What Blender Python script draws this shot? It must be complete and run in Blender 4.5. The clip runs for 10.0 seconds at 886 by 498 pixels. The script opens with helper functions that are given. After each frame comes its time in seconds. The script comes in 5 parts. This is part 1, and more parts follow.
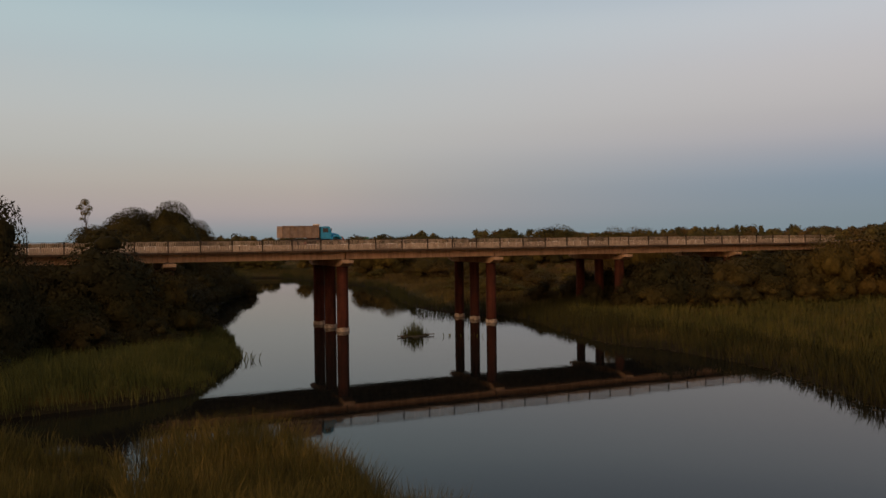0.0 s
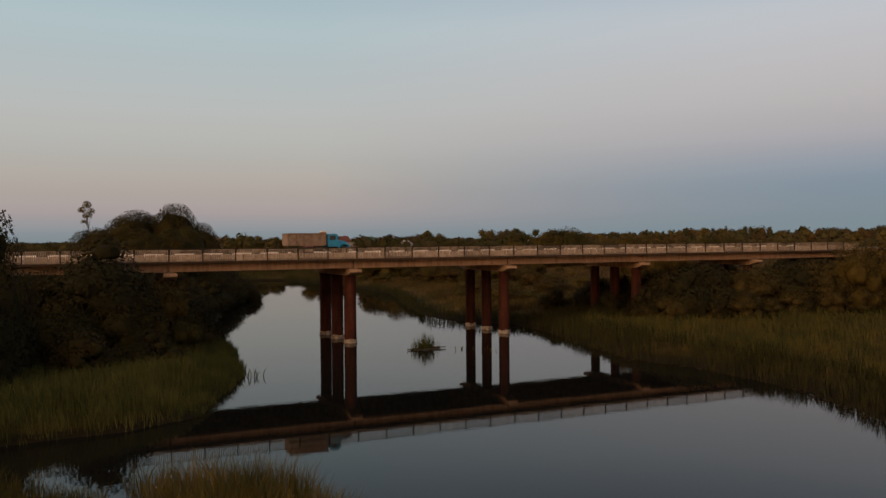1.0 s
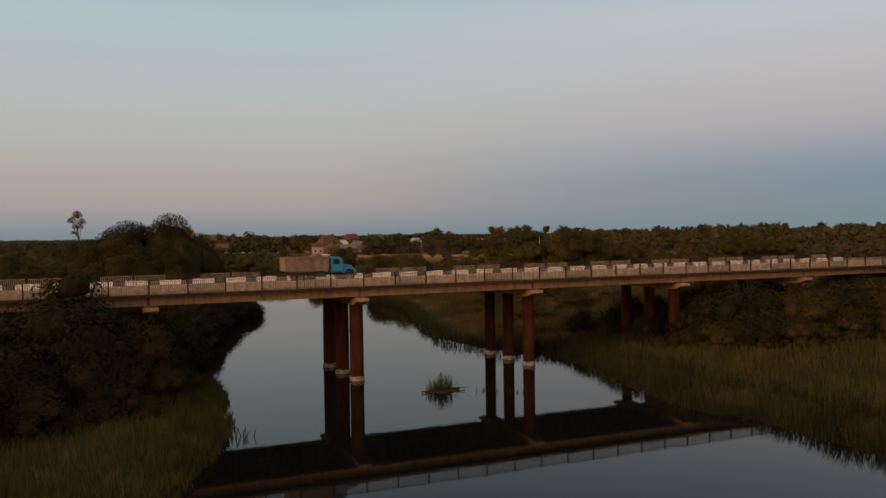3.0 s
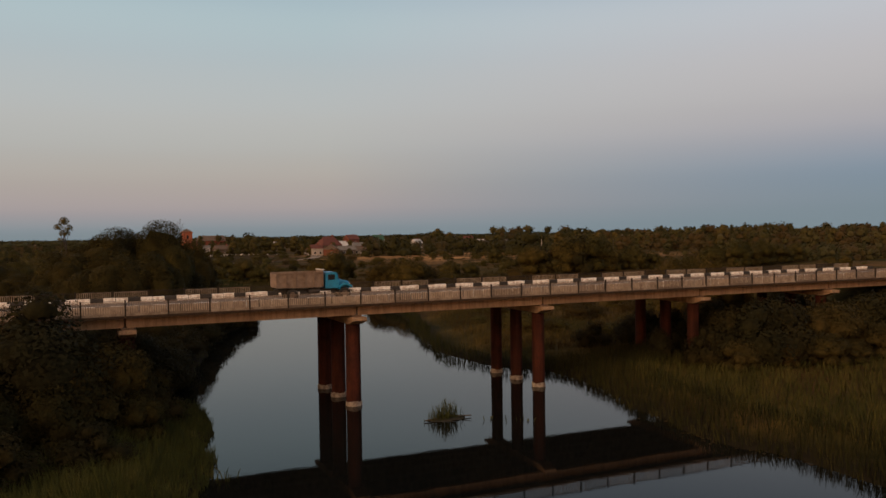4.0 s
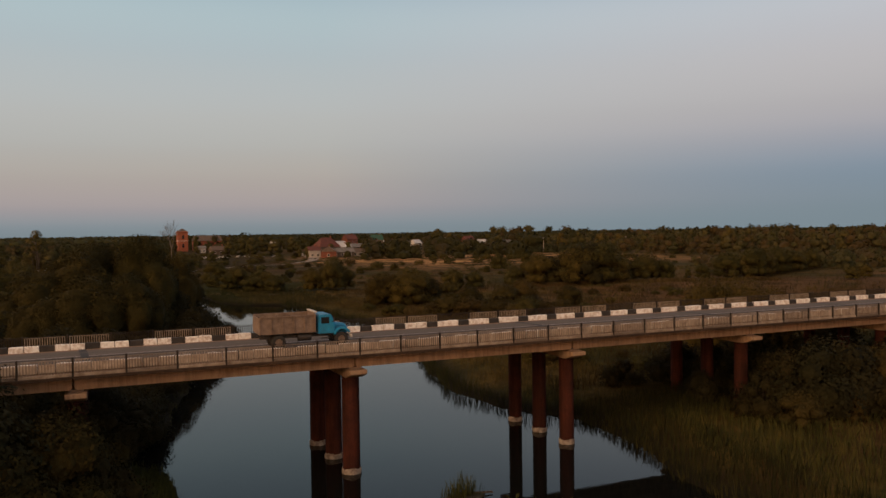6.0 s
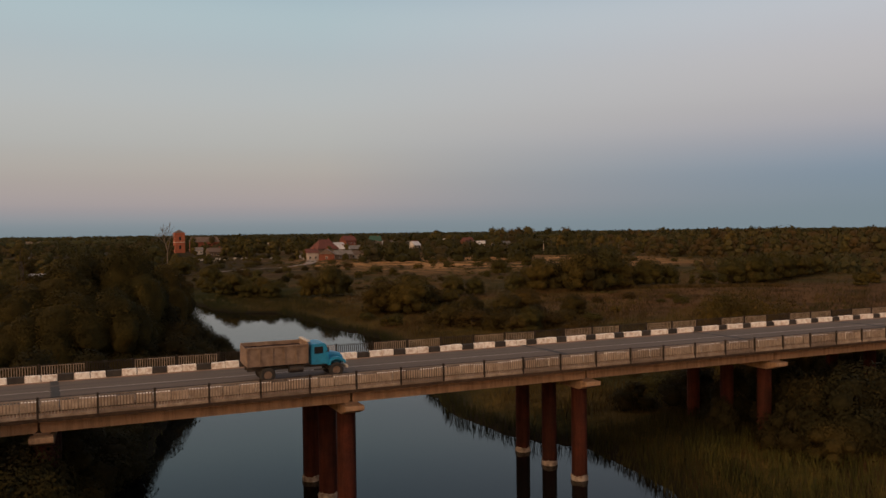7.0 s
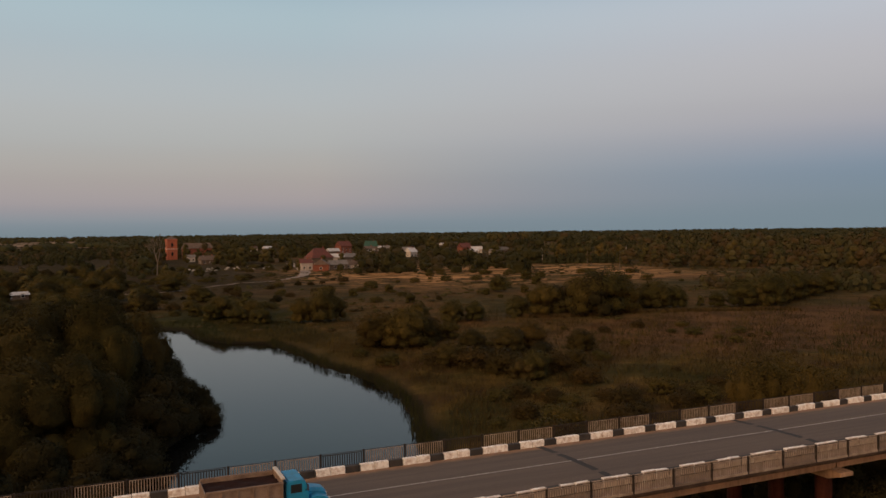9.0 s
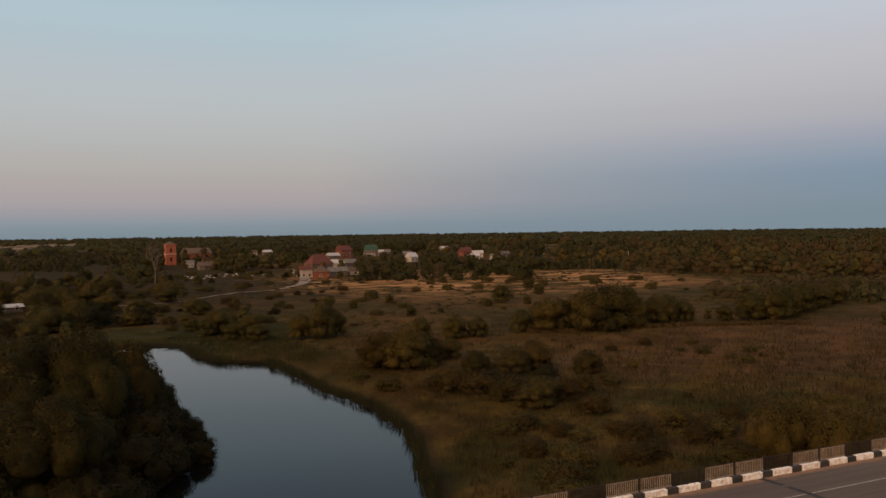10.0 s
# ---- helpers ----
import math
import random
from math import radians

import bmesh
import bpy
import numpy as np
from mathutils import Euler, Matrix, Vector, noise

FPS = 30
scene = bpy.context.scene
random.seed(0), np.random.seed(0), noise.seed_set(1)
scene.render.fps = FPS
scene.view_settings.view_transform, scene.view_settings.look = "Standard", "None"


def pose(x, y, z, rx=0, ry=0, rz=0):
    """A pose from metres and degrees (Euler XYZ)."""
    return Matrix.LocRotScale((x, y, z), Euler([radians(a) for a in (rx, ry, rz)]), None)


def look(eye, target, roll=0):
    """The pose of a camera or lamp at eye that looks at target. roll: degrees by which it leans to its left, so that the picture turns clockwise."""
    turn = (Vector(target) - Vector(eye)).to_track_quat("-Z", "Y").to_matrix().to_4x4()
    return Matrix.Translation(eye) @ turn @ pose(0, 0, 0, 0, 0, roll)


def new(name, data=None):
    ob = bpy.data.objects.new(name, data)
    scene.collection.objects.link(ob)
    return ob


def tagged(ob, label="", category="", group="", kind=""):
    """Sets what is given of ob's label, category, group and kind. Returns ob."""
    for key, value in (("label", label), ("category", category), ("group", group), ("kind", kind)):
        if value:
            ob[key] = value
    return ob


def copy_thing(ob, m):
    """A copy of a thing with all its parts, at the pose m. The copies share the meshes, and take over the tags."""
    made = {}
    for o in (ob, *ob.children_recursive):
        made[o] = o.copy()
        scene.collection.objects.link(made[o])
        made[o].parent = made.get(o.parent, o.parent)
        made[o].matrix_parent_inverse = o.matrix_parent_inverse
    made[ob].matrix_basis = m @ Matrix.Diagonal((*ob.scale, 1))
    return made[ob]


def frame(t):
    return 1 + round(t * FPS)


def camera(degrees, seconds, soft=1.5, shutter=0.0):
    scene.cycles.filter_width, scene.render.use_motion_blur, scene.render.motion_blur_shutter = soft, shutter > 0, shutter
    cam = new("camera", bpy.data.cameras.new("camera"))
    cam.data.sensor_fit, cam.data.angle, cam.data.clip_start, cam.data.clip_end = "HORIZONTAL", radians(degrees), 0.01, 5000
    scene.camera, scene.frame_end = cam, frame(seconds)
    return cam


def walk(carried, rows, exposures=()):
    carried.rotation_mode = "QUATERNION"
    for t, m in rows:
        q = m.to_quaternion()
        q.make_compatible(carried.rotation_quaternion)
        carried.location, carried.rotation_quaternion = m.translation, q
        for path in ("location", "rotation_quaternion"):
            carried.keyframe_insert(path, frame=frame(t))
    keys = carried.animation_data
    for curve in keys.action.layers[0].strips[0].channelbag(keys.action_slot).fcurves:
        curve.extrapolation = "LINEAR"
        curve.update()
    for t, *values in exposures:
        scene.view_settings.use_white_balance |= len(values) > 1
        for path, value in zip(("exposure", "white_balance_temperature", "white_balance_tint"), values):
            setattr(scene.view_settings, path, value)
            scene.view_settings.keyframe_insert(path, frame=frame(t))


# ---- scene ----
cam = camera(58.3, 10.0, soft=1.5)

PATH = [
    (0, (-24.89, -80.988, 9.394), (-24.072, -79.163, 9.375), -0.7),
    (0.5, (-24.57, -79.539, 9.798), (-23.759, -77.711, 9.778), -0.6),
    (1, (-24.158, -77.713, 10.351), (-23.352, -75.883, 10.33), -0.5),
    (1.5, (-23.624, -75.569, 10.995), (-22.823, -73.737, 10.97), -0.6),
    (2, (-22.92, -73.328, 11.672), (-22.123, -71.494, 11.645), -0.6),
    (2.5, (-22.071, -71.133, 12.417), (-21.281, -69.296, 12.384), -0.7),
    (4, (-19.124, -63.574, 14.227), (-18.34, -61.735, 14.191), -0.9),
    (4.5, (-18.314, -60.995, 14.906), (-17.53, -59.156, 14.868), -0.8),
    (5, (-17.473, -58.298, 15.597), (-16.688, -56.459, 15.557), -0.8),
    (5.5, (-16.717, -55.756, 16.297), (-15.931, -53.918, 16.255), -0.8),
    (7, (-14.477, -48.968, 18.517), (-13.686, -47.132, 18.473), -0.7),
    (7.5, (-13.606, -46.69, 19.374), (-12.813, -44.855, 19.33), -0.7),
    (8, (-12.79, -44.363, 20.9), (-11.994, -42.529, 20.854), -0.7),
    (8.5, (-12.072, -42.045, 22.873), (-11.274, -40.212, 22.826), -0.7),
    (9, (-10.94, -39.537, 24.549), (-10.14, -37.705, 24.502), -0.7),
    (9.5, (-9.812, -37.114, 26.101), (-9.01, -35.283, 26.054), -0.8),
    (10, (-9.315, -35.041, 27.881), (-8.516, -33.209, 27.835), -0.8),
]
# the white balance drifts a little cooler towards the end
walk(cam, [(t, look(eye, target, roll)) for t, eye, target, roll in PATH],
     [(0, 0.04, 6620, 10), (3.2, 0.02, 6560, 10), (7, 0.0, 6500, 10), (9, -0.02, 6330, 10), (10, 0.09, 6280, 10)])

# ---- world and light ----
ANTISOLAR = radians(62)          # bearing of the earth's shadow, from +y towards +x
world = bpy.data.worlds.new("dusk_sky")
scene.world = world
world.use_nodes = True
WN, WL = world.node_tree.nodes, world.node_tree.links


def wmath(op, a, b=None, clamp=False):
    n = WN.new("ShaderNodeMath")
    n.operation, n.use_clamp = op, clamp
    for i, v in enumerate((a, b)):
        if v is None:
            continue
        if isinstance(v, (int, float)):
            n.inputs[i].default_value = v
        else:
            WL.new(v, n.inputs[i])
    return n.outputs[0]


def sky_ramp(stops, fac):
    n = WN.new("ShaderNodeValToRGB")
    n.color_ramp.interpolation = "CARDINAL"
    els = n.color_ramp.elements
    while len(els) < len(stops):
        els.new(0.5)
    for e, (p, c) in zip(els, stops):
        e.position, e.color = p, (*[(v / 255) ** 2.2 for v in c], 1)
    WL.new(fac, n.inputs[0])
    return n.outputs[0]


def wmix(fac, a, b):
    n = WN.new("ShaderNodeMix")
    n.data_type = "RGBA"
    WL.new(fac, n.inputs[0])
    WL.new(a, n.inputs[6])
    WL.new(b, n.inputs[7])
    return n.outputs[2]


wtc = WN.new("ShaderNodeTexCoord")
wsep = WN.new("ShaderNodeSeparateXYZ")
WL.new(wtc.outputs["Generated"], wsep.inputs[0])
wx, wy, wz = wsep.outputs
wup = wmath("MAXIMUM", wz, 0.0)      # 0 at the horizon, 1 overhead
flat = wmath("MAXIMUM", wmath("SQRT", wmath("ADD", wmath("MULTIPLY", wx, wx), wmath("MULTIPLY", wy, wy))), 0.001)
facing = wmath("DIVIDE", wmath("ADD", wmath("MULTIPLY", wx, math.sin(ANTISOLAR)), wmath("MULTIPLY", wy, math.cos(ANTISOLAR))), flat)
OVERHEAD = [(0.42, (134, 150, 174)), (0.70, (136, 138, 148)), (1.0, (150, 142, 136))]
SHADE_SIDE = [(0.0, (121, 135, 143)), (0.03, (122, 137, 147)), (0.072, (130, 144, 158)), (0.112, (161, 161, 168)), (0.15, (177, 174, 176)), (0.21, (186, 185, 189)), (0.275, (180, 187, 197))] + OVERHEAD
CLEAR_SIDE = [(0.0, (122, 134, 140)), (0.015, (137, 143, 148)), (0.035, (161, 153, 153)), (0.07, (171, 164, 158)), (0.105, (175, 174, 170)), (0.15, (179, 182, 181)), (0.21, (174, 185, 189)), (0.275, (166, 185, 193))] + OVERHEAD
GLOW_SIDE = [(0.0, (255, 172, 108)), (0.1, (255, 182, 122)), (0.3, (244, 190, 140)), (0.6, (216, 180, 148)), (1.0, (150, 142, 136))]
near_shade = wmath("MULTIPLY", wmath("SUBTRACT", facing, 0.68), 3.1, True)
near_glow = wmath("MULTIPLY", wmath("ADD", wmath("MULTIPLY", facing, -1.0), 0.15), 1.1, True)
glow_boost = wmath("ADD", wmath("MULTIPLY", wmath("MULTIPLY", near_glow, wmath("SUBTRACT", 1.0, wup, True)), 0.5), 1.0)
sky_colour = wmix(near_glow, wmix(near_shade, sky_ramp(CLEAR_SIDE, wup), sky_ramp(SHADE_SIDE, wup)), sky_ramp(GLOW_SIDE, wup))
back = WN["Background"]
WL.new(sky_colour, back.inputs[0])
WL.new(glow_boost, back.inputs[1])

glow = new("sun", bpy.data.lights.new("sun", "SUN"))
glow.data.energy, glow.data.angle, glow.data.color = 1.3, radians(40), (1.0, 0.66, 0.40)
glow.matrix_world = look((-math.sin(ANTISOLAR) * 50, -math.cos(ANTISOLAR) * 50, 26), (0, 0, 0))

# ---- materials ----


class Mat:
    """A principled material with a few shortcuts for its nodes."""

    def __init__(self, name, rough=0.8, metal=0.0, spec=0.5):
        self.m = bpy.data.materials.new(name)
        self.m.use_nodes = True
        self.N, self.L = self.m.node_tree.nodes, self.m.node_tree.links
        self.b = self.N["Principled BSDF"]
        self.b.inputs["Roughness"].default_value = rough
        self.b.inputs["Metallic"].default_value = metal
        self.b.inputs["Specular IOR Level"].default_value = spec

    def pos(self, kind="world", scale=(1, 1, 1)):
        if kind == "world":
            out = self.N.new("ShaderNodeNewGeometry").outputs["Position"]
        else:
            out = self.N.new("ShaderNodeTexCoord").outputs["Object"]
        mp = self.N.new("ShaderNodeMapping")
        mp.inputs["Scale"].default_value = scale
        self.L.new(out, mp.inputs[0])
        return mp.outputs[0]

    def noise(self, vec, scale, detail=4, rough=0.6):
        n = self.N.new("ShaderNodeTexNoise")
        n.inputs["Scale"].default_value, n.inputs["Detail"].default_value, n.inputs["Roughness"].default_value = scale, detail, rough
        self.L.new(vec, n.inputs["Vector"])
        return n.outputs["Fac"]

    def ramp(self, fac, stops):
        n = self.N.new("ShaderNodeValToRGB")
        els = n.color_ramp.elements
        while len(els) < len(stops):
            els.new(0.5)
        for e, (p, c) in zip(els, stops):
            e.position = p
            e.color = (*c, 1) if isinstance(c, tuple) else (c, c, c, 1)
        self.L.new(fac, n.inputs[0])
        return n.outputs[0]

    def mix(self, fac, a, b, blend="MIX"):
        n = self.N.new("ShaderNodeMix")
        n.data_type, n.blend_type = "RGBA", blend
        for sock, v in ((n.inputs[0], fac), (n.inputs[6], a), (n.inputs[7], b)):
            if isinstance(v, tuple):
                sock.default_value = (*v, 1)
            elif isinstance(v, (int, float)):
                sock.default_value = v
            else:
                self.L.new(v, sock)
        return n.outputs[2]

    def math(self, op, a, b=0.0, clamp=False):
        n = self.N.new("ShaderNodeMath")
        n.operation, n.use_clamp = op, clamp
        for i, v in enumerate((a, b)):
            if isinstance(v, (int, float)):
                n.inputs[i].default_value = v
            else:
                self.L.new(v, n.inputs[i])
        return n.outputs[0]

    def color(self, c):
        if isinstance(c, tuple):
            self.b.inputs["Base Color"].default_value = (*c, 1)
        else:
            self.L.new(c, self.b.inputs["Base Color"])
        return self

    def bump(self, height, strength=0.4, dist=0.02):
        n = self.N.new("ShaderNodeBump")
        n.inputs["Strength"].default_value, n.inputs["Distance"].default_value = strength, dist
        self.L.new(height, n.inputs["Height"])
        self.L.new(n.outputs[0], self.b.inputs["Normal"])
        return self

    def rand(self, island=False):
        if island:
            return self.N.new("ShaderNodeNewGeometry").outputs["Random Per Island"]
        return self.N.new("ShaderNodeObjectInfo").outputs["Random"]


def worn(name, base, dirt, rough=0.85, scale=1.2, amount=0.5, fine=18.0, bump=0.4, metal=0.0, vary=0.25, kind="world", drips=0.0, grain_mix=0.5, spec=0.5):
    """Painted, cast or rusty surface: base colour, dirt in blotches, fine grain."""
    k = Mat(name, rough, metal, spec)
    p = k.pos(kind)
    blot = k.ramp(k.noise(p, scale, 6, 0.65), [(0.5 - amount * 0.35, 0.0), (0.78 - amount * 0.1, 1.0)])
    c = k.mix(blot, base, dirt)
    grain = k.noise(p, fine, 5)
    c = k.mix(grain_mix, c, k.ramp(grain, [(0.3, (0.45, 0.44, 0.43)), (0.7, (1.0, 1.0, 1.0))]), "MULTIPLY")
    if drips:
        run = k.noise(k.pos(kind, (2.6, 2.6, 0.22)), 1.0, 5, 0.7)
        c = k.mix(drips, c, k.ramp(run, [(0.40, (0.40, 0.37, 0.35)), (0.58, (1.12, 1.1, 1.08))]), "MULTIPLY")
    c = k.mix(vary, c, k.ramp(k.rand(), [(0.0, (0.45, 0.45, 0.45)), (1.0, (1.25, 1.2, 1.15))]), "MULTIPLY")
    k.color(c).bump(grain, bump, 0.01)
    return k.m


def leafy(name, dark, mid, light, rough=0.8, spread=0.22, grainy=0.45):
    """Foliage: patches of dark and light growth, leaf-sized grain, each plant a little its own."""
    k = Mat(name, rough, spec=0.09)
    p = k.pos("world")
    c = k.ramp(k.noise(p, 0.45, 4, 0.6), [(0.32, dark), (0.5, mid), (0.68, light)])
    c = k.mix(spread * 0.5, c, k.ramp(k.rand(True), [(0.0, (0.55, 0.6, 0.6)), (1.0, (1.4, 1.35, 1.25))]), "MULTIPLY")
    c = k.mix(0.4, c, k.ramp(k.noise(p, 0.13, 3), [(0.3, (0.55, 0.62, 0.62)), (0.7, (1.3, 1.2, 1.0))]), "MULTIPLY")
    grain = k.noise(p, 3.2, 4, 0.75)
    c = k.mix(grainy, c, k.ramp(grain, [(0.34, (0.45, 0.48, 0.48)), (0.66, (1.4, 1.36, 1.25))]), "MULTIPLY")
    c = k.mix(0.5, c, k.ramp(k.rand(), [(0.0, (0.6, 0.72, 0.65)), (0.6, (1.0, 1.0, 1.0)), (1.0, (1.35, 1.12, 0.8))]), "MULTIPLY")
    k.color(c)
    thin, both = k.N.new("ShaderNodeBsdfTranslucent"), k.N.new("ShaderNodeMixShader")
    both.inputs[0].default_value = 0.25
    k.L.new(c, thin.inputs[0])
    k.L.new(k.b.outputs[0], both.inputs[1])
    k.L.new(thin.outputs[0], both.inputs[2])
    k.L.new(both.outputs[0], k.N["Material Output"].inputs[0])
    return k.m


CONCRETE = worn("beam_concrete", (0.50, 0.32, 0.195), (0.31, 0.19, 0.115), scale=0.5, amount=0.5, drips=0.45)
CAP_CONC = worn("cap_concrete", (0.50, 0.33, 0.205), (0.30, 0.19, 0.12), scale=0.8, drips=0.5)
# near-black brown with lighter blotches, for the slab and the edge strips
EDGE_CONC = worn("dark_edge", (0.042, 0.027, 0.019), (0.10, 0.066, 0.046), scale=1.5, spec=0.15)
SLAB_CONC = worn("slab_concrete", (0.30, 0.20, 0.135), (0.16, 0.105, 0.075), scale=0.7)
RUST = worn("column_paint", (0.088, 0.024, 0.014), (0.036, 0.014, 0.010), scale=0.9, amount=0.6, fine=9, drips=0.6, spec=0.15)
COLLAR = worn("collar_lime", (0.60, 0.52, 0.44), (0.11, 0.065, 0.045), scale=2.6, amount=0.75)
RAIL_WHITE = worn("rail_white", (0.46, 0.38, 0.305), (0.17, 0.117, 0.08), scale=1.6, amount=0.7)
RAIL_GREY = worn("rail_grey", (0.24, 0.19, 0.15), (0.13, 0.095, 0.07), scale=1.6, amount=0.6)
POST_DARK = worn("post_dark", (0.026, 0.022, 0.020), (0.055, 0.04, 0.03), scale=3.0, spec=0.2)
KERB_WHITE = worn("kerb_white", (0.95, 0.93, 0.90), (0.40, 0.27, 0.19), scale=3.2, amount=0.22, fine=9, vary=0.06, grain_mix=0.2)
KERB_BACK = worn("kerb_bare", (0.58, 0.47, 0.37), (0.26, 0.19, 0.14), scale=2.2, amount=0.5)
KERB_BLACK = worn("kerb_black", (0.028, 0.027, 0.027), (0.07, 0.06, 0.055), scale=1.5)
STEEL = worn("dark_steel", (0.035, 0.033, 0.033), (0.06, 0.045, 0.035), rough=0.6, scale=3, kind="object")
TRUCK_BLUE = worn("truck_blue", (0.012, 0.29, 0.56), (0.03, 0.15, 0.25), rough=0.42, scale=1.4, amount=0.25, bump=0.05, vary=0.0, kind="object")
TRUCK_BED = worn("tipper_paint", (0.31, 0.225, 0.17), (0.13, 0.085, 0.06), rough=0.7, scale=1.6, amount=0.6, vary=0.0, kind="object")
TRUCK_LOAD = worn("load_rust", (0.036, 0.015, 0.011), (0.018, 0.010, 0.008), scale=3, spec=0.1, vary=0.0, kind="object")
RUBBER = worn("rubber", (0.02, 0.02, 0.02), (0.045, 0.04, 0.036), scale=5, vary=0.0, kind="object")
LAMP_GLASS = worn("headlight_glass", (0.7, 0.7, 0.68), (0.5, 0.5, 0.48), rough=0.15, bump=0, vary=0.0, kind="object")
BARK = worn("bark", (0.09, 0.065, 0.045), (0.04, 0.03, 0.024), scale=3, bump=0.7)
BIRCH = worn("pale_bark", (0.20, 0.165, 0.13), (0.07, 0.055, 0.045), scale=4, bump=0.5)
BRICK_RED = worn("red_brick", (0.28, 0.085, 0.045), (0.15, 0.055, 0.036), scale=0.5, fine=6)
TOWER_BRICK = worn("tower_brick", (0.44, 0.13, 0.065), (0.27, 0.085, 0.048), scale=0.5, fine=6)
PLASTER = worn("pale_plaster", (0.66, 0.60, 0.54), (0.42, 0.36, 0.31), scale=0.6)
TIMBER = worn("grey_timber", (0.20, 0.15, 0.11), (0.11, 0.085, 0.07), scale=0.8)
ROOF_SLATE = worn("grey_roof", (0.22, 0.20, 0.19), (0.12, 0.11, 0.10), scale=0.5)
ROOF_WHITE = worn("pale_metal_roof", (0.70, 0.70, 0.72), (0.48, 0.46, 0.45), rough=0.5, scale=0.4)
ROOF_RED = worn("rust_red_roof", (0.17, 0.05, 0.036), (0.095, 0.038, 0.03), scale=0.6)
ROOF_GREEN = worn("green_roof", (0.035, 0.12, 0.085), (0.03, 0.07, 0.055), scale=0.5)
ROOF_BROWN = worn("brown_roof", (0.15, 0.105, 0.08), (0.085, 0.06, 0.05), scale=0.6)
TRIM_WHITE = worn("white_trim", (0.78, 0.76, 0.72), (0.5, 0.46, 0.42), scale=1.0)

g = Mat("window_glass", 0.08)
g.color((0.02, 0.022, 0.025))
GLASS = g.m

WILLOW = leafy("willow_leaves", (0.0377, 0.0315, 0.0108), (0.0473, 0.0384, 0.0123), (0.0731, 0.0555, 0.0165), spread=0.05, grainy=0.3)
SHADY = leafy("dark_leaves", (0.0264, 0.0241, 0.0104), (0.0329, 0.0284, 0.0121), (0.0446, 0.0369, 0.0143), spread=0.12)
AUTUMN = leafy("turning_leaves", (0.0710, 0.0524, 0.0149), (0.0873, 0.0630, 0.0171), (0.1064, 0.0751, 0.0201), spread=0.15)
RUSSET = leafy("russet_leaves", (0.0483, 0.0363, 0.0133), (0.0570, 0.0411, 0.0151), (0.0673, 0.0472, 0.0174))
FARWOOD = leafy("woodland_leaves", (0.0752, 0.0677, 0.0267), (0.0942, 0.0808, 0.0310), (0.1223, 0.0983, 0.0363), spread=0.08, grainy=0.15)
GOLD_GRASS = leafy("golden_grass", (0.070, 0.052, 0.017), (0.095, 0.067, 0.021), (0.120, 0.083, 0.026))
REED = leafy("reed_blades", (0.0432, 0.0501, 0.0160), (0.0663, 0.0696, 0.0212), (0.1080, 0.0975, 0.0319))
PALE_REED = leafy("pale_reed_blades", (0.0462, 0.0531, 0.0169), (0.0758, 0.0759, 0.0229), (0.1263, 0.1088, 0.0350))
REED_TAN = leafy("reed_tips", (0.0419, 0.0404, 0.0135), (0.0748, 0.0648, 0.0195), (0.1459, 0.1084, 0.0363), spread=0.7)
DARK_SEDGE = leafy("dark_sedge", (0.0267, 0.0282, 0.0098), (0.0382, 0.0377, 0.0123), (0.0572, 0.0496, 0.0165))
GREEN_SEDGE = leafy("green_sedge", (0.0167, 0.0195, 0.0069), (0.0238, 0.0262, 0.0083), (0.0347, 0.0338, 0.0112))
DRYGRASS = leafy("dry_grass", (0.0759, 0.0517, 0.0207), (0.0989, 0.0667, 0.0264), (0.1265, 0.0862, 0.0345))
SEDGE = leafy("meadow_grass", (0.0422, 0.0289, 0.0110), (0.0547, 0.0367, 0.0134), (0.0719, 0.0469, 0.0172))
SALLOW = leafy("sallow_leaves", (0.0601, 0.0462, 0.0166), (0.0721, 0.0543, 0.0187), (0.0889, 0.0648, 0.0220), spread=0.12)
WOOD_GREEN = leafy("green_woodland", (0.0323, 0.0340, 0.0136), (0.0442, 0.0442, 0.0170), (0.0595, 0.0553, 0.0204), spread=0.08, grainy=0.15)
WOOD_BROWN = leafy("brown_woodland", (0.0716, 0.0544, 0.0251), (0.0838, 0.0619, 0.0280), (0.0986, 0.0717, 0.0317), spread=0.08, grainy=0.15)
WOOD_DARK = leafy("conifer_woodland", (0.0516, 0.0525, 0.0248), (0.0629, 0.0619, 0.0276), (0.0801, 0.0739, 0.0317), spread=0.08, grainy=0.15)
WOOD_GOLD = leafy("yellowing_woodland", (0.0638, 0.0510, 0.0206), (0.0759, 0.0595, 0.0227), (0.0868, 0.0670, 0.0254), spread=0.08, grainy=0.15)
OLIVE = leafy("olive_leaves", (0.0681, 0.0589, 0.0199), (0.0804, 0.0672, 0.0218), (0.1004, 0.0801, 0.0251))

# asphalt with wheel tracks, patches and sand along the kerbs
a = Mat("asphalt", 0.9)
ap = a.pos("world")
fine = a.noise(ap, 22, 6)
base = a.ramp(fine, [(0.3, (0.076, 0.058, 0.047)), (0.7, (0.130, 0.101, 0.082))])
streak = a.noise(a.pos("world", (0.05, 1.4, 1)), 1.0, 4)
base = a.mix(0.6, base, a.ramp(streak, [(0.35, (0.68, 0.68, 0.70)), (0.65, (1.15, 1.12, 1.08))]), "MULTIPLY")
sep = a.N.new("ShaderNodeSeparateXYZ")
a.L.new(ap, sep.inputs[0])
edge = a.math("ABSOLUTE", a.math("SUBTRACT", sep.outputs[1], 5.65))
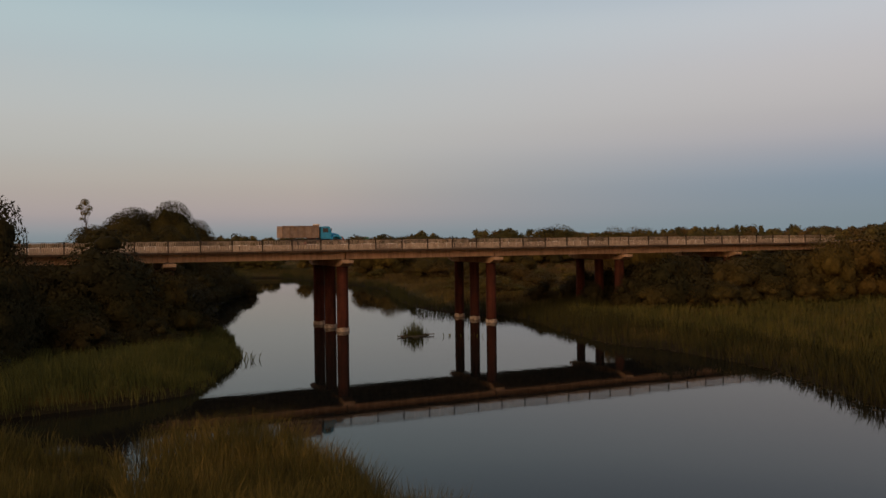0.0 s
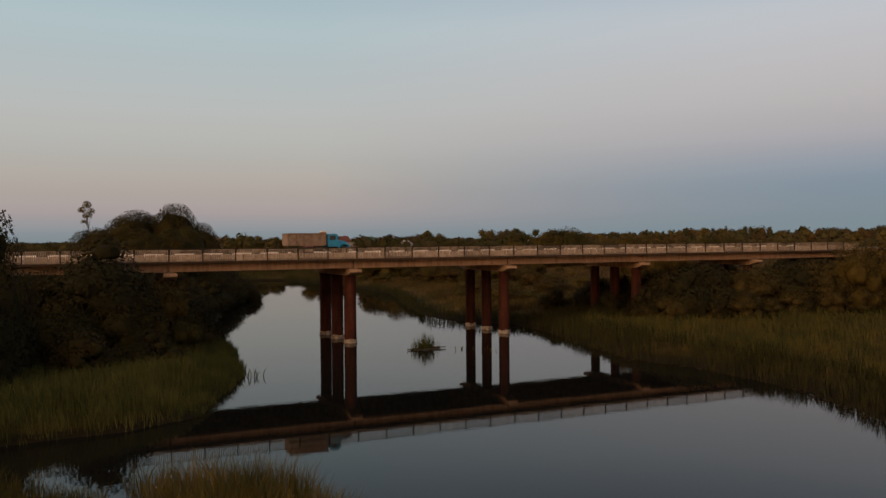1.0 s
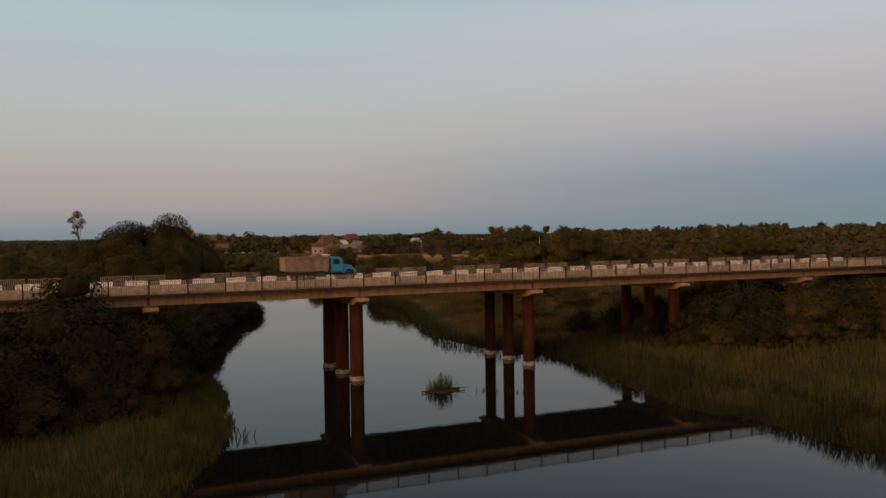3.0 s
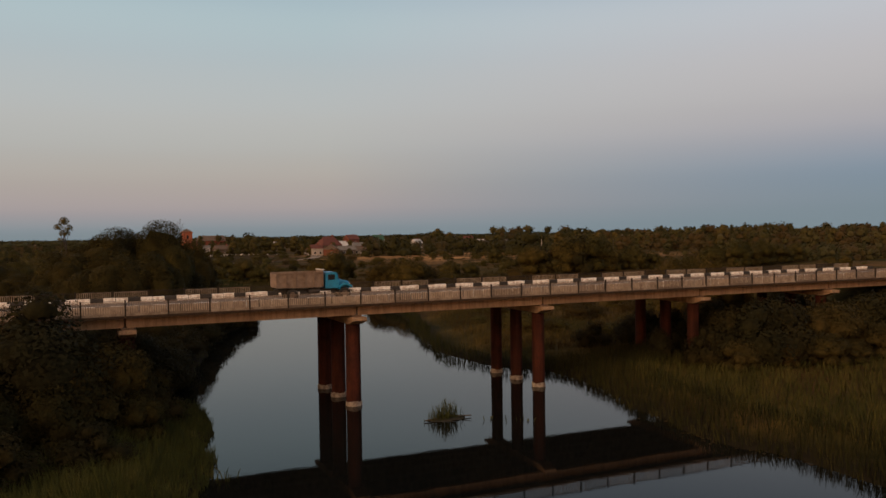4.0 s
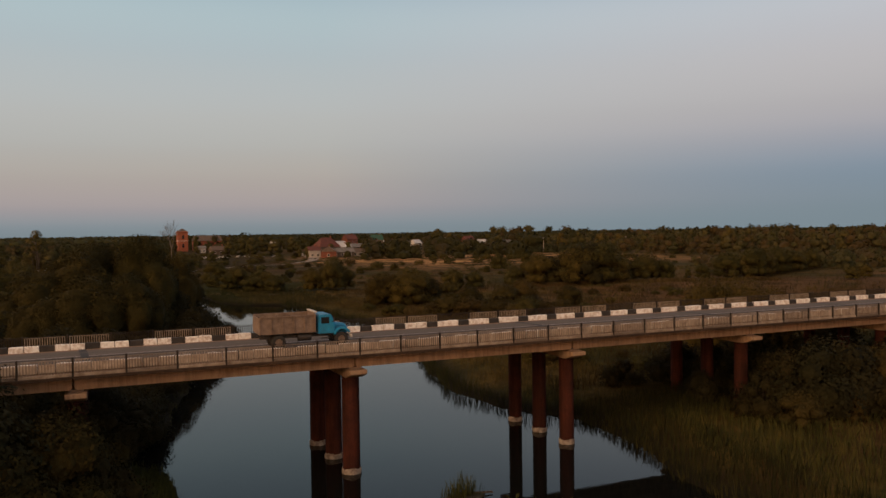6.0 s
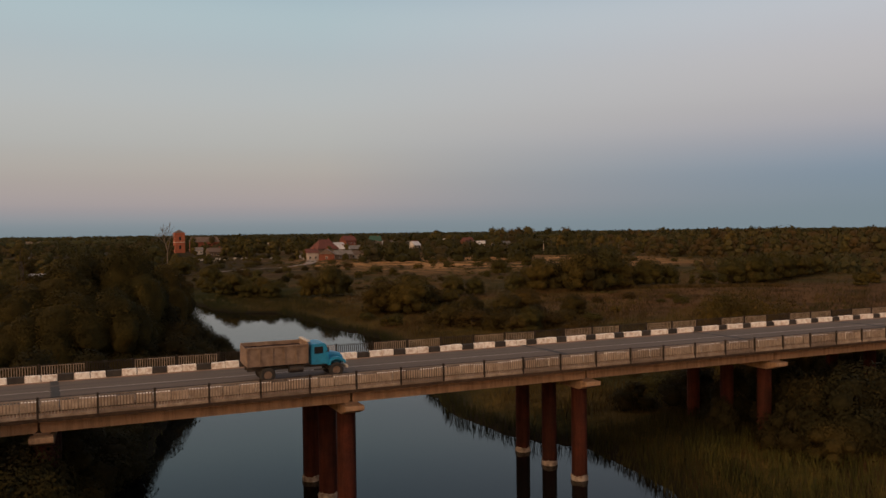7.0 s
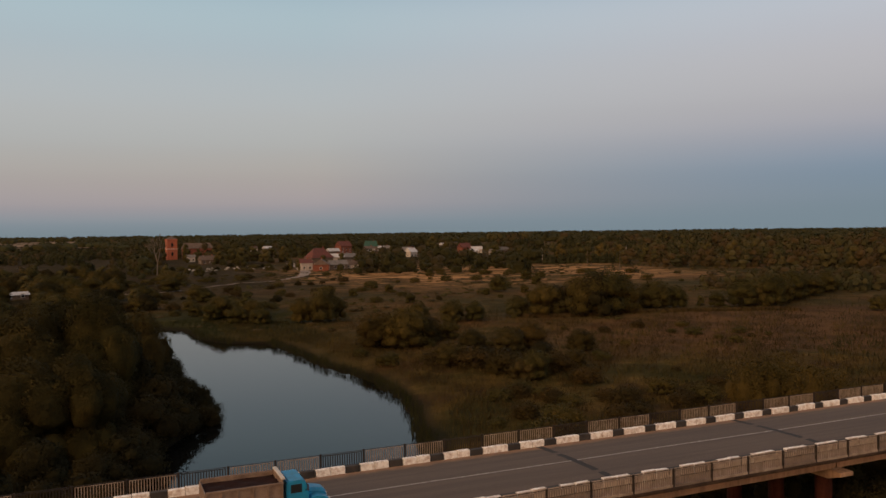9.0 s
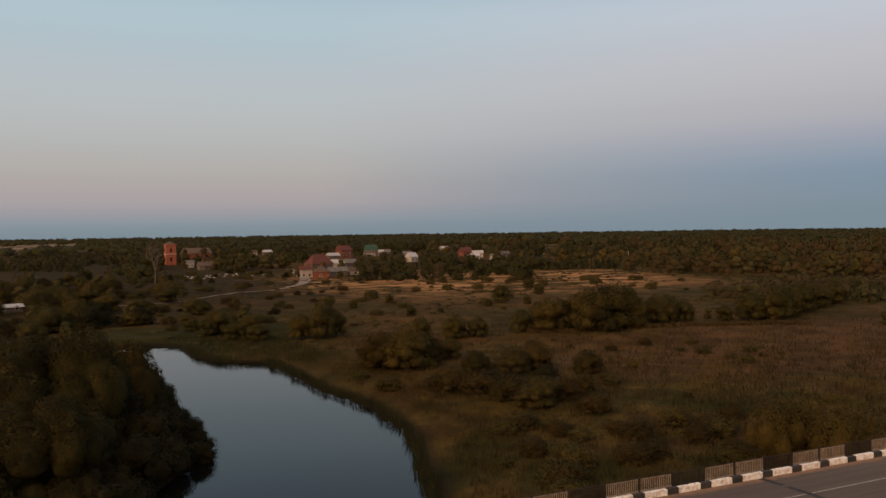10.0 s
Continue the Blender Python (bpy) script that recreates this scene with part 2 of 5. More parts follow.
sand = a.math("MULTIPLY", a.math("SUBTRACT", a.math("ADD", edge, a.math("MULTIPLY", a.noise(ap, 1.3, 5), 1.2)), 4.25), 1.5, True)
base = a.mix(sand, base, (0.26, 0.155, 0.095))
a.color(base).bump(fine, 0.5, 0.01)
ASPHALT = a.m
LINE = worn("road_line", (0.62, 0.60, 0.57), (0.18, 0.16, 0.15), scale=2.5, amount=0.6)
TAR = worn("joint_tar", (0.022, 0.021, 0.021), (0.04, 0.036, 0.034), scale=2.0)

# water: dark, mirror-like, with faint ripples
w = Mat("river_water", 0.02, spec=0.21)
w.b.inputs["IOR"].default_value = 1.33
w.b.inputs["Specular Tint"].default_value = (0.80, 0.91, 1.0, 1)
wp = w.pos("world", (1.0, 0.6, 1.0))
w.color(w.ramp(w.noise(wp, 0.08, 3), [(0.3, (0.004, 0.005, 0.005)), (0.7, (0.007, 0.007, 0.006))]))
w.bump(w.math("ADD", w.noise(wp, 0.9, 3), w.math("ADD", w.math("MULTIPLY", w.noise(wp, 0.12, 2), 2.0), w.math("MULTIPLY", w.noise(w.pos("world", (0.5, 2.2, 1.0)), 1.1, 4), 0.4))), 0.045, 0.05)
WATER = w.m



def meadow_patches(k, p):
    """Patches of olive, gold and russet growth, as drifts of different plants."""
    big, mid = k.noise(p, 0.035, 3, 0.55), k.noise(p, 0.12, 4, 0.6)
    drift = k.math("ADD", k.math("MULTIPLY", big, 0.6), k.math("MULTIPLY", mid, 0.4))
    c = k.ramp(drift, [(0.36, (0.030, 0.031, 0.011)), (0.45, (0.052, 0.045, 0.015)), (0.51, (0.094, 0.065, 0.020)), (0.56, (0.060, 0.041, 0.016)), (0.64, (0.080, 0.042, 0.018))])
    return k.mix(0.5, c, k.ramp(k.noise(p, 0.45, 4, 0.65), [(0.34, (0.55, 0.58, 0.56)), (0.66, (1.4, 1.35, 1.25))]), "MULTIPLY")


mg = Mat("meadow_growth", 0.85, spec=0.07)
mgp = mg.pos("world")
mg.color(mg.mix(0.3, meadow_patches(mg, mgp), mg.ramp(mg.rand(True), [(0.0, (0.6, 0.6, 0.6)), (1.0, (1.4, 1.35, 1.3))]), "MULTIPLY"))
MEADOW = mg.m

# ground: brown and olive meadow, paler dry grass further off
e = Mat("meadow_ground", 0.95, spec=0.03)
ep = e.pos("world")
n1, n2, n3 = e.noise(ep, 0.022, 6, 0.62), e.noise(ep, 0.11, 6, 0.7), e.noise(ep, 2.4, 5)
c = e.ramp(n1, [(0.40, (0.050, 0.043, 0.016)), (0.49, (0.083, 0.060, 0.022)), (0.56, (0.100, 0.062, 0.024)), (0.68, (0.122, 0.070, 0.028))])
es0 = e.N.new("ShaderNodeSeparateXYZ")
e.L.new(ep, es0.inputs[0])
fx = e.math("MULTIPLY", e.math("SUBTRACT", es0.outputs[0], 132), 1 / 62)
fy = e.math("MULTIPLY", e.math("SUBTRACT", es0.outputs[1], 92), 1 / 38)
away = e.math("ADD", e.math("ADD", e.math("MULTIPLY", fx, fx), e.math("MULTIPLY", fy, fy)), e.math("MULTIPLY", e.math("SUBTRACT", n1, 0.5), 3.0))
wetland = e.math("MULTIPLY", e.math("SUBTRACT", 122, e.math("ADD", es0.outputs[1], e.math("MULTIPLY", es0.outputs[0], 0.22))), 0.03, True)
c = e.mix(wetland, c, meadow_patches(e, ep))
px = e.math("MULTIPLY", e.math("SUBTRACT", es0.outputs[0], 14), 1 / 44)
py = e.math("MULTIPLY", e.math("SUBTRACT", es0.outputs[1], 176), 1 / 40)
pool = e.math("SUBTRACT", 1.5, e.math("ADD", e.math("ADD", e.math("MULTIPLY", px, px), e.math("MULTIPLY", py, py)), e.math("MULTIPLY", n2, 0.9)), True)
c = e.mix(pool, c, (0.036, 0.038, 0.013))
fields = e.math("MULTIPLY", e.math("MULTIPLY", e.math("SUBTRACT", 135, es0.outputs[0]), 0.012, True), e.math("MULTIPLY", e.math("SUBTRACT", es0.outputs[1], 170), 0.008, True))
c = e.mix(e.math("MULTIPLY", fields, 0.8), c, (0.036, 0.028, 0.013))
sorrel = e.math("MULTIPLY", e.math("SUBTRACT", 1.25, away), 1.6, True)
c = e.mix(e.math("MULTIPLY", sorrel, 0.85), c, (0.106, 0.060, 0.028))
c = e.mix(0.55, c, e.ramp(n2, [(0.38, (0.36, 0.42, 0.38)), (0.62, (1.45, 1.32, 1.2))]), "MULTIPLY")
es = e.N.new("ShaderNodeSeparateXYZ")
e.L.new(ep, es.inputs[0])
band = e.math("SUBTRACT", 1.0, e.math("MULTIPLY", e.math("ABSOLUTE", e.math("SUBTRACT", es.outputs[1], 335)), 1 / 110), True)
side = e.math("SUBTRACT", 1.0, e.math("MULTIPLY", e.math("ABSOLUTE", e.math("SUBTRACT", es.outputs[0], 172)), 1 / 118), True)
strips = e.noise(e.pos("world", (0.02, 0.085, 1)), 1.0, 5, 0.7)
dry = e.math("MULTIPLY", e.math("MULTIPLY", e.math("MULTIPLY", band, side), 3.0, True), e.ramp(strips, [(0.44, 0.0), (0.52, 1.0)]))
c = e.mix(e.math("MULTIPLY", dry, e.ramp(n2, [(0.40, 0.15), (0.56, 1.0)])), c, (0.46, 0.25, 0.105))
beyond = e.math("MULTIPLY", e.math("MULTIPLY", e.math("SUBTRACT", es.outputs[1], 1150), 0.004, True), e.math("MULTIPLY", e.math("SUBTRACT", 90, es.outputs[0]), 0.01, True))
c = e.mix(e.math("MULTIPLY", beyond, e.ramp(e.noise(e.pos("world", (0.002, 0.006, 1)), 1.0, 3), [(0.45, 0.0), (0.55, 1.0)])), c, (0.30, 0.22, 0.15))
c = e.mix(0.6, c, e.ramp(n3, [(0.3, (0.5, 0.5, 0.5)), (0.7, (1.2, 1.2, 1.2))]), "MULTIPLY")
wet = e.math("MULTIPLY", e.math("SUBTRACT", e.math("ADD", e.math("MULTIPLY", n2, 0.3), 0.4), es.outputs[2]), 3.0, True)
c = e.mix(wet, c, (0.018, 0.015, 0.009))
e.color(c).bump(n3, 0.8, 0.15)
GROUND = e.m
TRACK = worn("sandy_track", (0.34, 0.27, 0.22), (0.17, 0.125, 0.09), scale=0.2, fine=3)

# ---- mesh helpers ----


def soup(name, co, faces, normals=None):
    """A mesh from arrays of points and faces, with soft normals if given."""
    me = bpy.data.meshes.new(name)
    co, faces = np.asarray(co, np.float32), np.asarray(faces, np.int32)
    m, k = faces.shape
    me.vertices.add(len(co))
    me.vertices.foreach_set("co", co.ravel())
    me.loops.add(m * k)
    me.loops.foreach_set("vertex_index", faces.ravel())
    me.polygons.add(m)
    me.polygons.foreach_set("loop_start", np.arange(0, m * k, k, dtype=np.int32))
    me.update(calc_edges=True)
    if normals is not None:
        me.normals_split_custom_set_from_vertices(np.asarray(normals, np.float32).tolist())
    return me


def unit(v):
    return v / (np.linalg.norm(v, axis=-1, keepdims=True) + 1e-9)


def faced(tri, towards):
    """Winds each triangle so that its front looks along the given direction."""
    back = (np.cross(tri[:, 1] - tri[:, 0], tri[:, 2] - tri[:, 0]) * towards).sum(1) < 0
    tri[back] = tri[back][:, ::-1]
    return tri


def thing(name, label="", category="", group="", kind="", at=None):
    ob = new(name)
    if at is not None:
        ob.matrix_basis = at
    return tagged(ob, label, category, group, kind)


def mesh_of(name, bm, material, smooth=False):
    me = bpy.data.meshes.new(name)
    bm.normal_update()
    bm.to_mesh(me)
    bm.free()
    me.materials.append(material)
    if smooth:
        me.polygons.foreach_set("use_smooth", [True] * len(me.polygons))
    return me


def part(name, bm, material, parent=None, label="", smooth=False):
    me = bm if isinstance(bm, bpy.types.Mesh) else mesh_of(name, bm, material, smooth)
    if isinstance(bm, bpy.types.Mesh) and not me.materials:
        me.materials.append(material)
    ob = new(name, me)
    ob.parent = parent
    return tagged(ob, label)


def box(bm, x0, x1, y0, y1, z0, z1, bevel=0.0):
    made = bmesh.ops.create_cube(bm, size=1, matrix=Matrix.LocRotScale(((x0 + x1) / 2, (y0 + y1) / 2, (z0 + z1) / 2), None, (x1 - x0, y1 - y0, z1 - z0)))
    if bevel:
        es = list({e for v in made["verts"] for e in v.link_edges})
        bmesh.ops.bevel(bm, geom=es, offset=bevel, segments=1, affect="EDGES")
    return bm


def boxed(*dims, bevel=0.0):
    return box(bmesh.new(), *dims, bevel=bevel)


def prism(bm, outline, y0, y1):
    """An outline in x and z, drawn out from y0 to y1."""
    a = [bm.verts.new((x, y0, z)) for x, z in outline]
    b = [bm.verts.new((x, y1, z)) for x, z in outline]
    bm.faces.new(a)
    bm.faces.new(b[::-1])
    for i in range(len(a)):
        j = (i + 1) % len(a)
        bm.faces.new((a[j], a[i], b[i], b[j]))
    bmesh.ops.recalc_face_normals(bm, faces=bm.faces[:])
    return bm


def tube(bm, p, q, r0, r1, n=8, caps=True):
    """A tapered round bar from p to q."""
    p, q = Vector(p), Vector(q)
    turn = (q - p).to_track_quat("Z", "Y").to_matrix()
    rings = []
    for c, r in ((p, r0), (q, r1)):
        rings.append([bm.verts.new(c + turn @ Vector((r * math.cos(2 * math.pi * i / n), r * math.sin(2 * math.pi * i / n), 0))) for i in range(n)])
    for i in range(n):
        j = (i + 1) % n
        bm.faces.new((rings[0][i], rings[0][j], rings[1][j], rings[1][i]))
    if caps:
        bm.faces.new(rings[0][::-1])
        bm.faces.new(rings[1])
    return bm


# ---- the river's plan ----
LEFT = np.array([(-140, -22), (-75, -14), (-62, -15.2), (-53, -15.6), (-48.5, -16.6), (-45, -19), (-42.5, -24), (-41, -45), (-40, -60), (-34, -60), (-32, -32), (-30.5, -23), (-28.5, -19), (-21, -15.8), (-14, -13.8),
                 (3, -11.8), (7, -12.4), (10, -14.4), (14, -13.8), (20, -11.8), (28, -10), (47, -6.2), (56, -4.2), (62, -1.0), (68, 1.6), (74, 2.8), (80, 2.8), (90, 2.2), (109, 1.8), (128, 0.2), (138, -1.5), (152, -0.5), (158, -2), (164, -40), (172, -60), (182, -60)])
RIGHT = np.array([(-140, 2), (-70, 10), (-58, 12.5), (-50, 15.5), (-43, 18.5), (-36, 20.5), (-27, 20.5), (-20, 18.8), (-10, 20.5), (0, 23), (8, 23.5), (14, 19.5),
                  (25, 18), (42, 22), (58, 26.8), (68, 29.4), (86, 29.8), (102, 26.4), (122, 25), (137, 23), (140, 16), (150, 10.8), (166, 9), (174, 6), (180, 0), (182, -60)])


def wobble(x, y, scale, seed=0.0):
    """Cheap smooth waves in the plan, from -1 to 1."""
    return (np.sin(x * scale * 1.3 + seed) * np.cos(y * scale * 1.1 - seed * 2) + np.sin(x * scale * 0.47 - y * scale * 0.61 + seed * 3) + 0.5 * np.sin(x * scale * 2.9 + y * scale * 2.3 + seed)) / 2.5


def inside(x, y):
    """How many metres inside the river a place lies; negative on land."""
    jag = 0.5 * wobble(x, y, 0.9, 1.0)
    s = np.minimum(x - np.interp(y, LEFT[:, 0], LEFT[:, 1]), np.interp(y, RIGHT[:, 0], RIGHT[:, 1]) - x)
    notch = np.minimum(1.0 - np.abs(x + 23.3 + 0.12 * (y + 45)), np.minimum(y + 52, -38 - y))
    s = np.maximum(s, notch) + jag
    return np.where(y > 182, np.minimum(s, 182 - y), np.where(y < -140, np.minimum(s, y + 140), s))


ROAD_Y, WATER_Z = 5.65, -0.09


def height(x, y):
    x, y = np.asarray(x, float), np.asarray(y, float)
    s = inside(x, y)
    out = np.maximum(-s, 0)
    land = 0.1 + np.minimum(out, 6) * 0.12 + np.clip((out - 6) * 0.012, 0, 1.2) + np.minimum(out, 8) / 8 * 0.25 * wobble(x, y, 0.13)
    land = land + np.clip((np.hypot(x, y) - 250) / 300, 0, 1) * 1.6 * wobble(x, y, 0.011, 2.0)
    land = land + np.clip((y - 190) / 180, 0, 1) * 1.4
    z = np.where(s > 0, -0.1 - 0.28 * np.minimum(s, 6), land)
    bank = 8.55 - np.maximum(np.abs(y - ROAD_Y) - 6.4, 0) / 1.6
    bank = bank - np.maximum(np.minimum(x + 36.5, 73 - x), 0) / 1.4 - np.clip((np.abs(x - 18) - 240) / 30, 0, 9)
    return np.maximum(z, bank)


def spread(lo, hi, step, far):
    """Even steps from lo to hi, growing outwards to +-far."""
    mid = list(np.arange(lo, hi + step / 2, step))
    up, d = [mid[-1]], step
    while up[-1] < far:
        d *= 1.16
        up.append(up[-1] + d)
    down, d = [mid[0]], step
    while down[-1] > -far:
        d *= 1.16
        down.append(down[-1] - d)
    return np.array(down[:0:-1] + mid + up[1:])


gx, gy = spread(-72, 112, 1.45, 4600), spread(-88, 190, 1.75, 4600)
GX, GY = np.meshgrid(gx, gy)
nx, ny = len(gx), len(gy)
idx = np.arange(nx * ny).reshape(ny, nx)
quads = np.stack([idx[:-1, :-1], idx[:-1, 1:], idx[1:, 1:], idx[1:, :-1]], -1).reshape(-1, 4)
me = soup("ground", np.stack([GX, GY, height(GX, GY)], -1).reshape(-1, 3), quads)
me.materials.append(GROUND)
me.polygons.foreach_set("use_smooth", [True] * len(me.polygons))
tagged(new("ground", me), "brown and olive meadow ground with river banks", "ground", kind="structure")

wme = soup("water", [(-72, -138, WATER_Z), (60, -138, WATER_Z), (60, 184, WATER_Z), (-72, 184, WATER_Z)], [(0, 1, 2, 3)])
wme.materials.append(WATER)
tagged(new("water", wme), "still dark river water mirroring the evening sky", "river", kind="structure")

# ---- the bridge ----
JOINTS = [-35.8, -17.8, 0.1, 17.9, 36.1, 54.0, 72.0]
GIRDERS = [0.25, 2.45, 4.65, 6.85, 9.05, 11.05]


def build_span(x0, x1):
    span = thing("bridge_span", "tan concrete bridge span of long girders under a thin slab", "bridge span", "spans of the bridge", at=pose(x0, 0, 0))
    n = x1 - x0 - 0.08
    for y in GIRDERS:
        bm = prism(bmesh.new(), [(0.04, 8.44), (0.04, 7.78), (0.10, 7.69), (0.2, 7.65), (n - 0.2, 7.65), (n - 0.1, 7.69), (n, 7.78), (n, 8.44)], y - 0.25, y + 0.25)
        part("girder", bm, CONCRETE, span)
    # the whole slab, underside included, takes the near-black edge colour
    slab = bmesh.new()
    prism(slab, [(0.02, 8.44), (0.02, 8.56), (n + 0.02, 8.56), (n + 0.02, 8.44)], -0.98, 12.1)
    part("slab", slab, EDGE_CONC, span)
    return span


for x0, x1 in zip(JOINTS[:-1], JOINTS[1:]):
    build_span(x0, x1)

COLUMN_YS = [1.2, 5.5, 9.8]


def build_pier(x, wide=1.05, skew=0.035):
    pier = thing("bridge_pier", "bridge pier of three rust-red round columns under a pale concrete cap", "bridge pier", "piers of the bridge", at=pose(x, 0, 0))
    bm = bmesh.new()
    side = [(-0.75, 7.52), (-0.75, 7.22), (0.35, 6.86), (10.65, 6.86), (11.75, 7.22), (11.75, 7.52)]
    a = [bm.verts.new((-0.62, y, z)) for y, z in side]
    b = [bm.verts.new((0.62, y, z)) for y, z in side]
    bm.faces.new(a)
    bm.faces.new(b[::-1])
    for i in range(6):
        j = (i + 1) % 6
        bm.faces.new((a[i], a[j], b[j], b[i]))
    bmesh.ops.recalc_face_normals(bm, faces=bm.faces[:])
    bmesh.ops.bevel(bm, geom=bm.edges[:], offset=0.03, segments=1, affect="EDGES")
    for v in bm.verts:
        v.co.x -= skew * (v.co.y - 1.2)
    part("pier_cap", bm, CAP_CONC, pier, "pale concrete cap with sloping ends")
    for y in GIRDERS:
        part("bearing", boxed(-0.42 - skew * (y - 1.2), 0.42 - skew * (y - 1.2), y - 0.22, y + 0.22, 7.515, 7.655), SLAB_CONC, pier)
    for k, y in enumerate(COLUMN_YS):
        col = bmesh.new()
        off = -skew * (y - 1.2)
        tube(col, (off, y, -2.6), (off, y, 6.9), 0.56 * wide, 0.55 * wide, 28)
        column = part("column", col, RUST, pier, "rust-red round column", smooth=False)
        ring = bmesh.new()
        n, prof = 32, [(0.575, -1.6), (0.61, -1.5), (0.615, 0.14), (0.59, 0.26), (0.566, 0.30)]
        rows = []
        for r, z in prof:
            rows.append([ring.verts.new((off + math.cos(6.2832 * i / n) * r * wide * (1 + 0.02 * math.sin(i * 2.1 + k)), y + math.sin(6.2832 * i / n) * r * wide, z + ((0.045 * math.sin(i * 0.61 + x + k * 2) + 0.03 * math.sin(i * 2.3 + x * 3 + k)) if z > 0 else 0))) for i in range(n)])
        for p, q in zip(rows, rows[1:]):
            for i in range(n):
                ring.faces.new((p[i], p[(i + 1) % n], q[(i + 1) % n], q[i]))
        part("collar", ring, COLLAR, column, "chipped pale concrete collar at the waterline")
    return pier


for x in JOINTS[1:-1]:
    build_pier(x + (-0.04 if abs(x) < 1 else 0.12), *((1.14, 0.028) if abs(x) < 1 else (1.05, 0.004)))
for x in (JOINTS[0] - 0.7, JOINTS[-1] + 0.7):
    ab = thing("bridge_abutment", "concrete abutment at the end of the bridge", "abutment", "abutments of the bridge", at=pose(x, 0, 0))
    part("seat_wall", boxed(-0.6, 0.6, -0.8, 11.9, 3.0, 7.6, bevel=0.04), CAP_CONC, ab)
    part("back_wall", boxed(-0.55 if x > 0 else -0.6, 0.6 if x > 0 else 0.55, -0.95, 12.05, 7.602, 8.55, bevel=0.02), SLAB_CONC, ab)

# roadway over the bridge and along its banks
bm = bmesh.new()
sec = [(1.1, 8.785), (3.4, 8.85), (5.65, 8.875), (7.9, 8.85), (10.2, 8.785)]
xs = [-230, -37.2] + [JOINTS[0] + i * 4.5 for i in range(25)] + [74, 266]
grid = [[bm.verts.new((x, y, z)) for y, z in sec] for x in sorted(xs)]
for p, q in zip(grid, grid[1:]):
    for i in range(4):
        bm.faces.new((p[i], q[i], q[i + 1], p[i + 1]))
bmesh.ops.recalc_face_normals(bm, faces=bm.faces[:])
if bm.faces[0].normal.z < 0:
    bmesh.ops.reverse_faces(bm, faces=bm.faces[:])
low = bmesh.ops.extrude_face_region(bm, geom=bm.faces[:])
bmesh.ops.translate(bm, verts=[v for v in low["geom"] if isinstance(v, bmesh.types.BMVert)], vec=(0, 0, -0.2))
bmesh.ops.recalc_face_normals(bm, faces=bm.faces[:])
road = part("road", bm, ASPHALT)
tagged(road, "worn grey asphalt road with sand along its edges", "road", kind="structure")


def crown(y):
    return 8.875 - 0.09 * (abs(y - 5.65) / 4.55) ** 1.4


bm = bmesh.new()
x = -120.0
prev = None
while x < 160:
    y0 = 5.98 + 0.03 * math.sin(x * 0.3)
    row = (bm.verts.new((x, y0 - 0.06, crown(y0) + 0.004)), bm.verts.new((x, y0 + 0.06, crown(y0) + 0.004)))
    if prev:
        bm.faces.new((prev[0], row[0], row[1], prev[1]))
    prev = row
    x += 2.0
tagged(part("road_marking", bm, LINE), "thin worn white centre line on the road", "road line", kind="structure")
for j in JOINTS[1:-1]:
    bm = bmesh.new()
    rows = []
    for i in range(24):
        y = 1.12 + i * (10.18 - 1.12) / 23
        mid = j + 0.55 - 0.06 * (y - 5.65) + 0.03 * math.sin(i * 1.9 + j)
        half = 0.26 + 0.03 * math.sin(i * 2.7 + j * 3)
        rows.append((bm.verts.new((mid - half, y, crown(y) + 0.007)), bm.verts.new((mid + half, y, crown(y) + 0.007))))
    for p, q in zip(rows, rows[1:]):
        bm.faces.new((p[0], p[1], q[1], q[0]))
    tagged(part("expansion_joint", bm, TAR), "dark tarred expansion joint across the road", "road joint", "joints across the road", kind="structure")

# footways
for y0, y1 in ((-0.56, 0.74), (10.56, 11.66)):
    tagged(part("footway", boxed(-37, 73, y0, y1, 8.562, 8.62), SLAB_CONC), "narrow concrete footway beside the kerb", "footway", kind="structure")
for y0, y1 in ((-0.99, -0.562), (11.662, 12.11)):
    tagged(part("edge_beam", boxed(-37, 73, y0, y1, 8.562, 8.618, bevel=0.01), EDGE_CONC), "dark concrete edge under the railing", "edge beam", kind="structure")

# kerb blocks: two white, one black
KERB_MESH = {}
for nm, mat in (("white", KERB_WHITE), ("black", KERB_BLACK)):
    for v in range(3):
        bm = boxed(0.025, 0.975, -0.17, 0.17, 0, 0.57 if nm == "white" else 0.56, bevel=0.025)
        for q in bm.verts:
            q.co.x += 0.012 * math.sin(q.co.z * 9 + v * 2.1)
            q.co.y += 0.010 * math.sin(q.co.x * 7 + v * 1.3)
            if q.co.z > 0.5:
                q.co.z += 0.018 * math.sin(q.co.x * 5 + v * 2.6)
        bm.normal_update()
        for f in bm.faces:
            if f.normal.y < -0.5 or (f.normal.y < 0.1 and f.calc_center_median().y < -0.1 and f.normal.z < 0.5):
                f.material_index = 1
        KERB_MESH[nm, v] = mesh_of("kerb_block", bm, mat)
        KERB_MESH[nm, v].materials.append(KERB_BACK)
for y in (0.92, 10.38):
    kerb = thing("kerb", "row of concrete kerb blocks painted white and black in turn", "kerb", "kerbs of the bridge", at=pose(0, y, 8.66))
    for i in range(-37, 73):
        nm = "black" if (i + (0 if y < 5 else 1)) % 3 == 1 else "white"
        ob = new("kerb_block", KERB_MESH[nm, random.randrange(3)])
        ob.parent = kerb
        ob.matrix_basis = pose(i + (0.2 if y < 5 else 1.68), random.uniform(-0.015, 0.015), random.uniform(-0.012, 0.012), random.uniform(-0.8, 0.8), 0, random.uniform(-0.6, 0.6) + (180 if y > 5 else 0))


